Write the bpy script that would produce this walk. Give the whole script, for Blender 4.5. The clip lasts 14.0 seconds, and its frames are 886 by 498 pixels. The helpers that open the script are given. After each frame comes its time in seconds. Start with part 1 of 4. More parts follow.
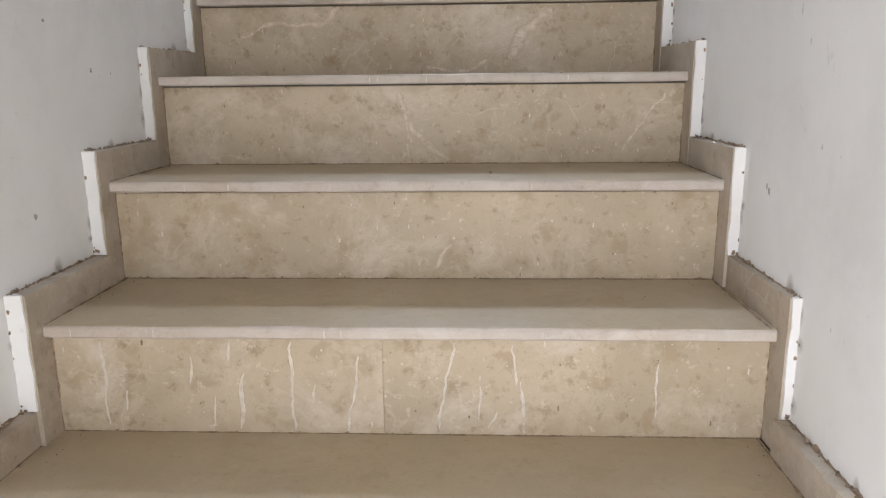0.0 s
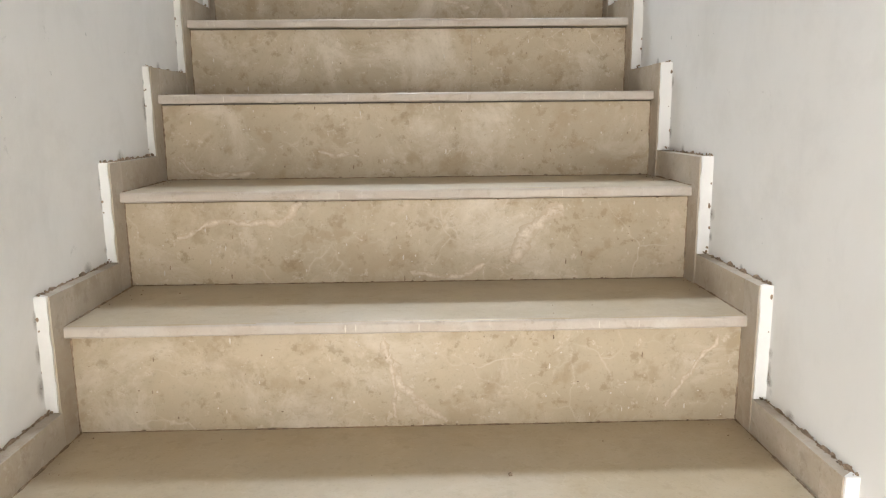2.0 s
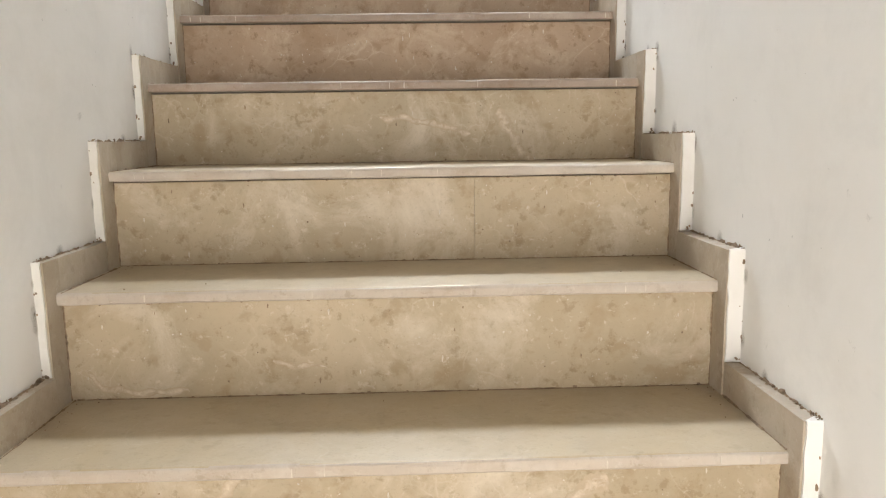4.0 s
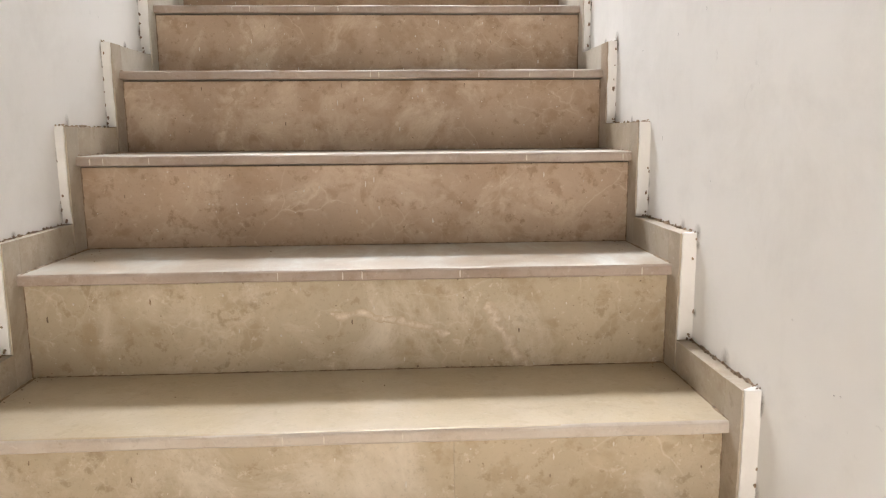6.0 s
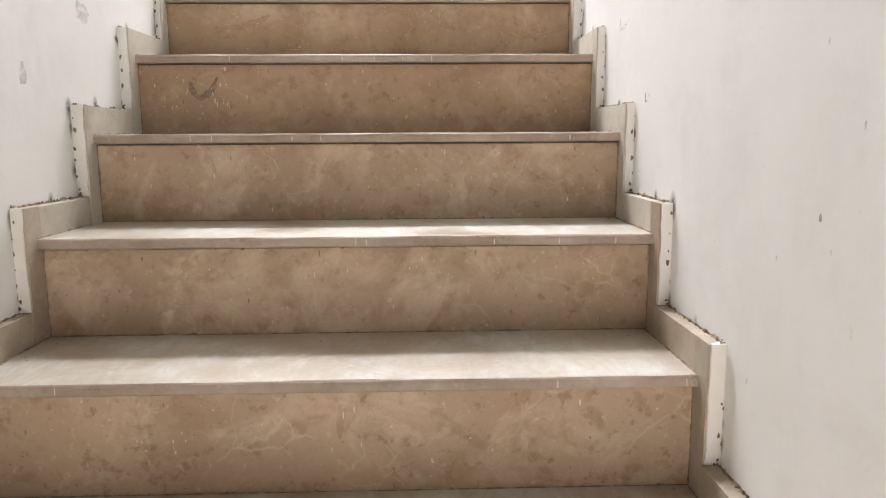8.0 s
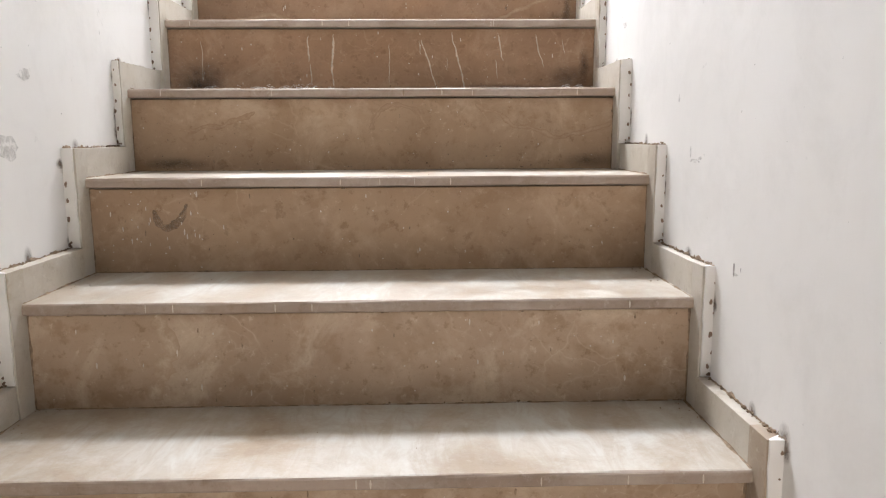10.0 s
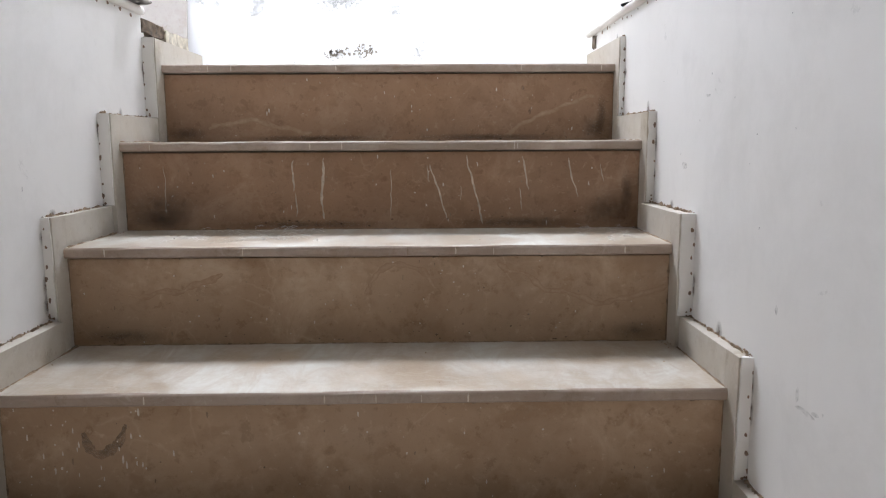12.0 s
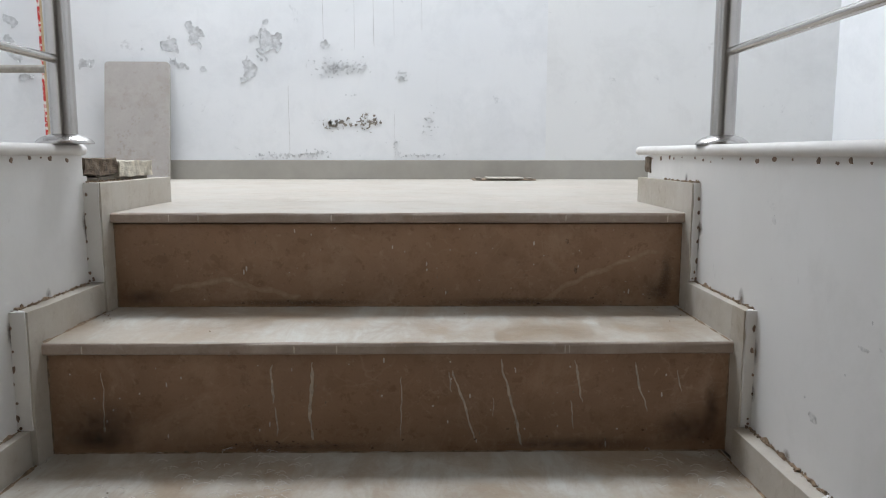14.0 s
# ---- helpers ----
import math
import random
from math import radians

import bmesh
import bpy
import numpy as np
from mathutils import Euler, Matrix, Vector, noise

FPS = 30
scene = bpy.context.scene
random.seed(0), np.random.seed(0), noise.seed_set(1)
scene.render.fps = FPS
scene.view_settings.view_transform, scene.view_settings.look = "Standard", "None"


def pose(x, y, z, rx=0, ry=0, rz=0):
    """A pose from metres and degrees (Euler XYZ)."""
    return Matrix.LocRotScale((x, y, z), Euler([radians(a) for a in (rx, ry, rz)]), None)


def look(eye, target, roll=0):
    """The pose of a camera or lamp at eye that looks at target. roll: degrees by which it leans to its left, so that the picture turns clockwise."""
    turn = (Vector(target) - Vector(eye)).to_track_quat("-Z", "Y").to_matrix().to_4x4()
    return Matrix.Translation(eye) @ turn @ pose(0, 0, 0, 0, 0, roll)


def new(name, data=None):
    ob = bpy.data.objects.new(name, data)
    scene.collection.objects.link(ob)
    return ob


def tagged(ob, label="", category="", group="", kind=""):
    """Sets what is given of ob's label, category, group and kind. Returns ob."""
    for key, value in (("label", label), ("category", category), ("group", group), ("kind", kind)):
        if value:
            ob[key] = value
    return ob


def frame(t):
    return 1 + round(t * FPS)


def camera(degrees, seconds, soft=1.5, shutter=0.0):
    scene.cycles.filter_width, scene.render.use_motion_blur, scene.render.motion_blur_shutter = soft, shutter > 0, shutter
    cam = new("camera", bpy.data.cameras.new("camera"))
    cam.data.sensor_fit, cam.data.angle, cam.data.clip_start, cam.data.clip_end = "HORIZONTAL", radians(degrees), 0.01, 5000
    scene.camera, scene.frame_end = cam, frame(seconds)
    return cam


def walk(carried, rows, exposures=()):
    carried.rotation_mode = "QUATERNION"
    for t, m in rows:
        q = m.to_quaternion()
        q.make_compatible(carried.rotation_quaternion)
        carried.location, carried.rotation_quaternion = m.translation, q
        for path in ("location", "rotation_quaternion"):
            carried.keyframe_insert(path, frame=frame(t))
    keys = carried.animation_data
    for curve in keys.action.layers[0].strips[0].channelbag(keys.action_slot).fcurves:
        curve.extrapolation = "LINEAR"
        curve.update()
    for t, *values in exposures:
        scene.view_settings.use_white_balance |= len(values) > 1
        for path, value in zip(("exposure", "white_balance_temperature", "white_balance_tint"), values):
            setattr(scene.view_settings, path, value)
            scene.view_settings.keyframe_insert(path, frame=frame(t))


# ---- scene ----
cam = camera(62.8, 14.0, soft=1.1)
walk(cam, [
    (0, pose(0.116, -0.781, 0.539, 76.99, 0.56, 2.47)),
    (0.5, pose(0.085, -0.688, 0.613, 78.26, 0.57, 1.37)),
    (1, pose(0.064, -0.589, 0.713, 78.47, 0.68, 0.38)),
    (1.5, pose(0.043, -0.483, 0.795, 79.12, 0.64, -0.78)),
    (2, pose(0.027, -0.369, 0.878, 79.59, 0.56, -1.54)),
    (2.5, pose(0.036, -0.242, 0.948, 80.73, 0.59, -1.35)),
    (3, pose(0.036, -0.120, 1.021, 81.24, 0.74, -1.50)),
    (5.5, pose(0.076, 0.422, 1.437, 80.51, 0.50, -2.65)),
    (6, pose(0.090, 0.551, 1.528, 80.71, 0.46, -2.92)),
    (6.5, pose(0.112, 0.660, 1.617, 80.73, 0.40, -2.80)),
    (7, pose(0.128, 0.757, 1.686, 80.94, 0.39, -2.42)),
    (7.5, pose(0.129, 0.863, 1.766, 81.10, 0.31, -2.01)),
    (10, pose(0.106, 1.342, 2.116, 81.03, 0.31, -1.55)),
    (10.5, pose(0.085, 1.436, 2.189, 81.21, 0.10, -1.85)),
    (11, pose(0.086, 1.533, 2.257, 81.44, 0.12, -1.75)),
    (11.5, pose(0.085, 1.630, 2.340, 81.39, 0.12, -1.82)),
    (12, pose(0.104, 1.720, 2.405, 81.60, 0.27, -1.03)),
    (12.5, pose(0.090, 1.827, 2.462, 82.45, 0.09, -1.03)),
    (13, pose(0.078, 1.939, 2.558, 82.01, 0.07, -0.95)),
    (13.5, pose(0.070, 2.038, 2.619, 82.62, -0.10, -1.00)),
    (14, pose(0.071, 2.140, 2.705, 82.47, -0.04, -0.85)),
], exposures=[
    (0.0, -0.06, 5650, 12), (1.0, 0.30, 5800, 10), (1.5, 0.38, 5900, 10), (2.0, 0.62, 6000, 9), (2.5, 0.58, 6100, 9), (3.0, 0.80, 6200, 9), (6.5, 0.90, 6620, 14), (7.5, 0.82, 6600, 14), (10.0, 0.51, 6500, 15), (11.0, 0.26, 6300, 16), (12.0, -0.3, 6200, 15), (12.5, -0.55, 6150, 14), (13.0, -0.80, 6180, 13.5), (13.5, -0.98, 6200, 12.5), (14.0, -1.24, 6250, 11.5),
])

# ---- light ----
world = bpy.data.worlds.new("sky")
scene.world = world
world.use_nodes = True
sky = world.node_tree.nodes.new("ShaderNodeTexSky")
sky.sky_type, sky.sun_disc = "NISHITA", False
sky.sun_elevation, sky.sun_rotation = radians(58), radians(180)
world.node_tree.nodes["Background"].inputs[1].default_value = 0.12
world.node_tree.links.new(sky.outputs[0], world.node_tree.nodes["Background"].inputs[0])


def lamp(name, kind, m, energy, colour, sx=1.0, sy=1.0, angle=0.0):
    data = bpy.data.lights.new(name, kind)
    data.energy, data.color = energy, colour
    if kind == "AREA":
        data.shape, data.size, data.size_y = "RECTANGLE", sx, sy
    if kind == "SUN":
        data.angle = radians(angle)
    ob = new(name, data)
    ob.matrix_world = m
    return ob


SKYLIGHT = (-1.5, 0.7, 4.50, 5.22)          # x and y of the opening in the roof
ROOF = 5.35
lamp("sun", "SUN", look((0, -4.4, 8), (0, 0, 0)), 1.0, (1.0, 0.95, 0.88), angle=12)
lamp("skylight_lamp", "AREA", pose(-0.4, 4.86, ROOF + 0.05), 236, (0.93, 0.97, 1.0), 2.15, 0.68)
lamp("doorway_lamp", "AREA", pose(0.0, -3.65, 0.30, 90, 0, 0), 34, (1.0, 0.95, 0.88), 1.05, 2.0)
# Unseen side source, added to brighten the east wall and the lower risers.
lamp("side_doorway_lamp", "AREA", pose(-0.65, -2.1, 0.30, 90, 0, -90), 80, (1.0, 0.95, 0.88), 1.1, 2.0)


# ---- materials ----
def shader(name, rough=0.6, metal=0.0):
    m = bpy.data.materials.new(name)
    m.use_nodes = True
    n, l = m.node_tree.nodes, m.node_tree.links
    b = n["Principled BSDF"]
    b.inputs["Roughness"].default_value, b.inputs["Metallic"].default_value = rough, metal
    return m, n, l, b


def coords(n, l, scale=(1, 1, 1), own=True):
    """Object space, shifted for each piece by its own random number."""
    tc, mp = n.new("ShaderNodeTexCoord"), n.new("ShaderNodeMapping")
    mp.inputs["Scale"].default_value = scale
    if own:
        info, mul, add = n.new("ShaderNodeObjectInfo"), n.new("ShaderNodeMath"), n.new("ShaderNodeVectorMath")
        mul.operation, mul.inputs[1].default_value = "MULTIPLY", 61.0
        l.new(info.outputs["Random"], mul.inputs[0])
        l.new(tc.outputs["Object"], add.inputs[0])
        l.new(mul.outputs[0], add.inputs[1])
        l.new(add.outputs[0], mp.inputs["Vector"])
    else:
        l.new(tc.outputs["Object"], mp.inputs["Vector"])
    return mp.outputs[0]


def noise_tex(n, l, vec, scale, detail=4.0, rough=0.55, warp=0.0):
    t = n.new("ShaderNodeTexNoise")
    t.inputs["Scale"].default_value, t.inputs["Detail"].default_value = scale, detail
    t.inputs["Roughness"].default_value, t.inputs["Distortion"].default_value = rough, warp
    l.new(vec, t.inputs["Vector"])
    return t.outputs["Fac"]


def ramp(n, l, fac, *stops):
    r = n.new("ShaderNodeValToRGB")
    e = r.color_ramp.elements
    while len(e) < len(stops):
        e.new(0.5)
    for el, (p, c) in zip(e, stops):
        el.position, el.color = p, (c, c, c, 1) if isinstance(c, float) else (*c, 1)
    l.new(fac, r.inputs[0])
    return r.outputs[0]


def mix(n, l, fac, a, b, blend="MIX"):
    m = n.new("ShaderNodeMix")
    m.data_type, m.blend_type = "RGBA", blend
    for sock, v in ((m.inputs[0], fac), (m.inputs[6], a), (m.inputs[7], b)):
        if isinstance(v, float):
            sock.default_value = v
        elif isinstance(v, tuple):
            sock.default_value = (*v, 1)
        else:
            l.new(v, sock)
    return m.outputs[2]


def bump(n, l, b, height, strength, distance):
    bp = n.new("ShaderNodeBump")
    bp.inputs["Strength"].default_value, bp.inputs["Distance"].default_value = strength, distance
    l.new(height, bp.inputs["Height"])
    l.new(bp.outputs[0], b.inputs["Normal"])


def crackle(n, l, v, scale, wide):
    """Thin angular lines: the edges of warped cells."""
    warp, vor, nt = n.new("ShaderNodeVectorMath"), n.new("ShaderNodeTexVoronoi"), n.new("ShaderNodeTexNoise")
    nt.inputs["Scale"].default_value, nt.inputs["Detail"].default_value = scale * 0.6, 5.0
    l.new(v, nt.inputs["Vector"])
    warp.operation, warp.inputs[1].default_value = "MULTIPLY_ADD", (2.2 / scale,) * 3
    l.new(nt.outputs["Color"], warp.inputs[0])
    l.new(v, warp.inputs[2])
    vor.feature, vor.inputs["Scale"].default_value = "DISTANCE_TO_EDGE", scale
    l.new(warp.outputs[0], vor.inputs["Vector"])
    return ramp(n, l, vor.outputs["Distance"], (0.0, 1.0), (wide * 0.35, 0.45), (wide, 0.0))


def marble(name, base, deep, vein, dust=0.0, dust_colour=(0.5, 0.47, 0.42), rough=0.5, mottle=1.0, gloss=0.3, wiped=False):
    """Beige limestone: clouds, brown fragments, pale hazy veins, a film of cement dust."""
    m, n, l, b = shader(name, rough)
    b.inputs["Specular IOR Level"].default_value = gloss
    v = coords(n, l)
    cloud = noise_tex(n, l, v, 4.0, 7.0, 0.62, 0.3)
    col = mix(n, l, ramp(n, l, cloud, (0.36, 0.0), (0.66, 1.0)), deep, base)
    rusty = tuple(c * k for c, k in zip(deep, (0.80, 0.72, 0.60)))
    wide = noise_tex(n, l, v, 8.0, 6.0, 0.62, 0.2)
    col = mix(n, l, ramp(n, l, wide, (0.54, 0.0), (0.64, 0.34 * mottle)), col, rusty)
    blot = noise_tex(n, l, v, 17.0, 5.0, 0.62, 0.15)
    col = mix(n, l, ramp(n, l, blot, (0.56, 0.0), (0.63, 0.36 * mottle)), col, rusty)
    small = noise_tex(n, l, v, 40.0, 4.0, 0.68, 0.1)
    col = mix(n, l, ramp(n, l, small, (0.585, 0.0), (0.66, 0.46 * mottle)), col, tuple(c * 0.85 for c in rusty))
    pale = noise_tex(n, l, v, 6.5, 7.0, 0.68, 0.5)
    col = mix(n, l, ramp(n, l, pale, (0.52, 0.0), (0.72, 0.55 * mottle)), col, vein)
    flecks = noise_tex(n, l, v, 55.0, 4.0, 0.7, 0.3)
    col = mix(n, l, ramp(n, l, flecks, (0.60, 0.0), (0.70, 0.36 * mottle)), col, vein)
    # a broken net of pale veins, and a finer one inside it
    gate = ramp(n, l, noise_tex(n, l, v, 3.6, 4.0, 0.6), (0.52, 0.0), (0.66, 0.34 * mottle))
    col = mix(n, l, mix(n, l, 1.0, crackle(n, l, v, 5.6, 0.022), gate, "MULTIPLY"), col, vein)
    gate = ramp(n, l, noise_tex(n, l, v, 6.0, 4.0, 0.6), (0.50, 0.0), (0.66, 0.24 * mottle))
    col = mix(n, l, mix(n, l, 1.0, crackle(n, l, v, 15.0, 0.050), gate, "MULTIPLY"), col, vein)
    # grain and small pits
    grain = noise_tex(n, l, v, 160.0, 3.0, 0.7)
    col = mix(n, l, ramp(n, l, grain, (0.30, 0.22), (0.42, 0.0)), col, tuple(c * 0.45 for c in deep))
    if dust:
        film = ramp(n, l, noise_tex(n, l, v, 5.5, 8.0, 0.68, 0.4), (0.38, dust * 0.12), (0.60, dust))
        if wiped:                          # broom strokes across the tread
            stroke = noise_tex(n, l, coords(n, l, (16, 4.5, 4)), 1.3, 7.0, 0.68, 1.2)
            film = mix(n, l, 1.0, film, ramp(n, l, stroke, (0.40, 0.45), (0.58, 1.0)), "MULTIPLY")
        col = mix(n, l, film, col, dust_colour)
        rr = ramp(n, l, film, (0.0, rough), (1.0, 0.85))
        l.new(rr, b.inputs["Roughness"])
    l.new(col, b.inputs["Base Color"])
    bump(n, l, b, grain, 0.12, 0.002)
    return m


def plaster(name, base, stain, own=False, scuff=0.35):
    m, n, l, b = shader(name, 0.72)
    v = coords(n, l, own=own)
    big = noise_tex(n, l, v, 1.7, 5.0, 0.6)
    col = mix(n, l, ramp(n, l, big, (0.42, scuff), (0.62, 0.0)), base, stain)
    spot = noise_tex(n, l, v, 13.0, 6.0, 0.7, 0.5)
    col = mix(n, l, ramp(n, l, spot, (0.655, 0.0), (0.72, 0.40)), col, tuple(c * 0.55 for c in stain))
    dull = noise_tex(n, l, v, 4.5, 9.0, 0.72, 0.3)
    col = mix(n, l, ramp(n, l, dull, (0.48, 0.0), (0.70, 0.34)), col, tuple(c * 0.86 for c in stain))
    streak = noise_tex(n, l, coords(n, l, (9, 9, 1.1), own), 2.6, 4.0, 0.6)
    col = mix(n, l, ramp(n, l, streak, (0.60, 0.0), (0.80, 0.07)), col, tuple(c * 0.7 for c in stain))
    l.new(col, b.inputs["Base Color"])
    fine = noise_tex(n, l, v, 55.0, 5.0, 0.65)
    bump(n, l, b, mix(n, l, 0.35, fine, noise_tex(n, l, v, 6.0, 3.0)), 0.10, 0.003)
    return m


def simple(name, colour, rough, metal=0.0, spread=0.25, scale=30.0, relief=0.15):
    m, n, l, b = shader(name, rough, metal)
    v = coords(n, l)
    f = noise_tex(n, l, v, scale, 5.0, 0.65)
    l.new(mix(n, l, ramp(n, l, f, (0.35, 0.0), (0.65, 1.0)), tuple(c * (1 - spread) for c in colour), tuple(min(1, c * (1 + spread * 0.4)) for c in colour)), b.inputs["Base Color"])
    bump(n, l, b, f, relief, 0.003)
    return m


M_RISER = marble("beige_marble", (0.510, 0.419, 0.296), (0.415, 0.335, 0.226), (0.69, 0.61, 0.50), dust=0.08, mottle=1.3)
# Riser tones run darker up the flight, with its falling light in the colour.
M_RISER_SHADE_TAN = marble("tan_shaded_marble", (0.475, 0.348, 0.242), (0.375, 0.262, 0.174), (0.64, 0.52, 0.39), dust=0.08, mottle=1.5)
M_RISER_SHADE_MID = marble("tan_brown_shaded_marble", (0.425, 0.292, 0.184), (0.335, 0.217, 0.130), (0.58, 0.445, 0.315), dust=0.06, mottle=1.15)
M_RISER_SHADE_BROWN = marble("brown_shaded_marble", (0.355, 0.215, 0.128), (0.262, 0.153, 0.088), (0.50, 0.355, 0.24), dust=0.04, mottle=1.05)
M_TREAD = marble("trodden_marble", (0.485, 0.390, 0.252), (0.415, 0.330, 0.206), (0.60, 0.52, 0.39), dust=0.18, rough=0.40, mottle=0.6, gloss=0.45)
M_TREAD_DUSTY = marble("dusty_trodden_marble", (0.375, 0.288, 0.198), (0.300, 0.225, 0.150), (0.56, 0.50, 0.41), dust=0.95, dust_colour=(0.53, 0.518, 0.468), rough=0.34, mottle=0.7, gloss=0.5, wiped=True)
M_NOSING = marble("sawn_marble_edge", (0.52, 0.45, 0.375), (0.44, 0.37, 0.305), (0.66, 0.61, 0.55), dust=0.35, dust_colour=(0.62, 0.58, 0.53), rough=0.6)
# Upper nosings: the shade on their front faces is mixed into this brown.
M_NOSING_SHADED = marble("shaded_sawn_edge", (0.40, 0.31, 0.252), (0.30, 0.228, 0.18), (0.56, 0.49, 0.43), dust=0.3, dust_colour=(0.5, 0.45, 0.40), rough=0.6)
M_LANDING = marble("dusty_marble", (0.43, 0.38, 0.32), (0.36, 0.315, 0.255), (0.53, 0.48, 0.42), dust=0.8, dust_colour=(0.46, 0.435, 0.39))
M_SKIRT = marble("skirting_marble", (0.45, 0.375, 0.285), (0.35, 0.285, 0.205), (0.60, 0.54, 0.46), dust=0.3)
M_SKIRT_DUSTY = marble("dusty_skirting_marble", (0.50, 0.45, 0.37), (0.42, 0.37, 0.30), (0.64, 0.60, 0.54), dust=0.6, dust_colour=(0.56, 0.53, 0.48))
M_SKIRT_BROWN = marble("brown_skirting_marble", (0.41, 0.325, 0.245), (0.31, 0.235, 0.165), (0.58, 0.50, 0.41), dust=0.4, dust_colour=(0.49, 0.445, 0.385))
M_WALL = plaster("white_wall_paint", (0.78, 0.765, 0.74), (0.66, 0.64, 0.605))
M_WALL_COOL = plaster("peeling_wall_paint", (0.80, 0.81, 0.82), (0.68, 0.70, 0.72), scuff=0.3)
M_WALL_DULL = plaster("dull_wall_tone", (0.79, 0.795, 0.79), (0.69, 0.695, 0.69), scuff=0.2)
M_EDGE = plaster("edge_paint", (0.82, 0.81, 0.79), (0.62, 0.58, 0.52), own=True, scuff=0.3)
M_COPING = plaster("coping_marble", (0.76, 0.74, 0.71), (0.55, 0.50, 0.45), own=True, scuff=0.25)
M_DIRT = simple("dark_grout", (0.31, 0.225, 0.15), 0.95, spread=0.5, scale=90)
M_PLASTER_BARE = simple("bare_plaster", (0.62, 0.63, 0.64), 0.95, spread=0.3, scale=45, relief=0.5)
M_CONCRETE = simple("cement", (0.28, 0.25, 0.21), 0.95, spread=0.35, scale=25, relief=0.5)
M_DRIP = simple("dried_whitewash", (0.64, 0.585, 0.505), 0.8, spread=0.2, scale=60)
M_DRIP_BROWN = simple("tan_whitewash", (0.55, 0.47, 0.37), 0.8, spread=0.35, scale=70)
M_STEEL = simple("stainless_steel", (0.46, 0.44, 0.42), 0.26, metal=1.0, spread=0.08, scale=8, relief=0.01)
M_SLAB = marble("grey_slab", (0.40, 0.375, 0.35), (0.34, 0.315, 0.29), (0.46, 0.43, 0.40), dust=0.4, dust_colour=(0.42, 0.39, 0.37), rough=0.7)
M_RUST = simple("rusty_nick", (0.26, 0.18, 0.13), 0.9, spread=0.4, scale=80)
M_BRICK = simple("broken_mortar", (0.16, 0.12, 0.085), 0.95, spread=0.55, scale=60, relief=0.8)
M_RENDER = simple("crumbled_render", (0.60, 0.55, 0.45), 0.95, spread=0.4, scale=50, relief=0.6)
M_FLAKE = simple("paint_flake", (0.82, 0.83, 0.84), 0.7, spread=0.1)
M_SMUDGE = simple("grey_scuff", (0.36, 0.34, 0.32), 0.9, spread=0.3, scale=60)
M_FLUFF = simple("grey_fluff", (0.74, 0.72, 0.69), 1.0, spread=0.2)


def veil(name, colour, low, high, scale, a=0.38, b2=0.66):
    """A thin uneven film: colour that lets the ground show through it in patches."""
    m, n, l, b = shader(name, 0.6)
    b.inputs["Base Color"].default_value = (*colour, 1)
    l.new(ramp(n, l, noise_tex(n, l, coords(n, l), scale, 5.0, 0.7, 0.5), (a, low), (b2, high)), b.inputs["Alpha"])
    return m


def calcite(name, stone, pale, share):
    """A pale strand that fades into the stone towards its sides and breaks up along its length."""
    m, n, l, b = shader(name, 0.5)
    b.inputs["Specular IOR Level"].default_value = 0.3
    v = coords(n, l)
    uv, sep = n.new("ShaderNodeUVMap"), n.new("ShaderNodeSeparateXYZ")
    l.new(uv.outputs[0], sep.inputs[0])
    body = ramp(n, l, sep.outputs["X"], (0.0, 0.0), (0.32, 0.75), (0.5, 1.0), (0.68, 0.75), (1.0, 0.0))
    ragged = ramp(n, l, noise_tex(n, l, v, 55.0, 6.0, 0.7, 0.3), (0.38, 0.0), (0.66, share))
    ground = mix(n, l, ramp(n, l, noise_tex(n, l, v, 26.0, 5.0, 0.65), (0.42, 0.0), (0.62, 1.0)), tuple(c * 0.90 for c in stone), stone)
    l.new(mix(n, l, mix(n, l, 1.0, body, ragged, "MULTIPLY"), ground, pale), b.inputs["Base Color"])
    return m


M_VEIN = calcite("calcite_vein", (0.49, 0.392, 0.278), (0.74, 0.66, 0.55), 0.95)
# Tan and brown veins match the risers that carry shade in their colour.
M_VEIN_TAN = calcite("tan_calcite_vein", (0.44, 0.318, 0.216), (0.66, 0.55, 0.42), 0.8)
M_VEIN_BROWN = calcite("brown_calcite_vein", (0.345, 0.222, 0.135), (0.52, 0.39, 0.27), 0.7)
M_HAZE = veil("soft_scuff", (0.46, 0.44, 0.42), 0.0, 0.4, 70.0)
M_DAMP = veil("pale_damp_stain", (0.20, 0.14, 0.095), 0.15, 0.6, 60.0)
M_STAIN = veil("damp_stain", (0.13, 0.09, 0.06), 0.1, 0.7, 45.0)


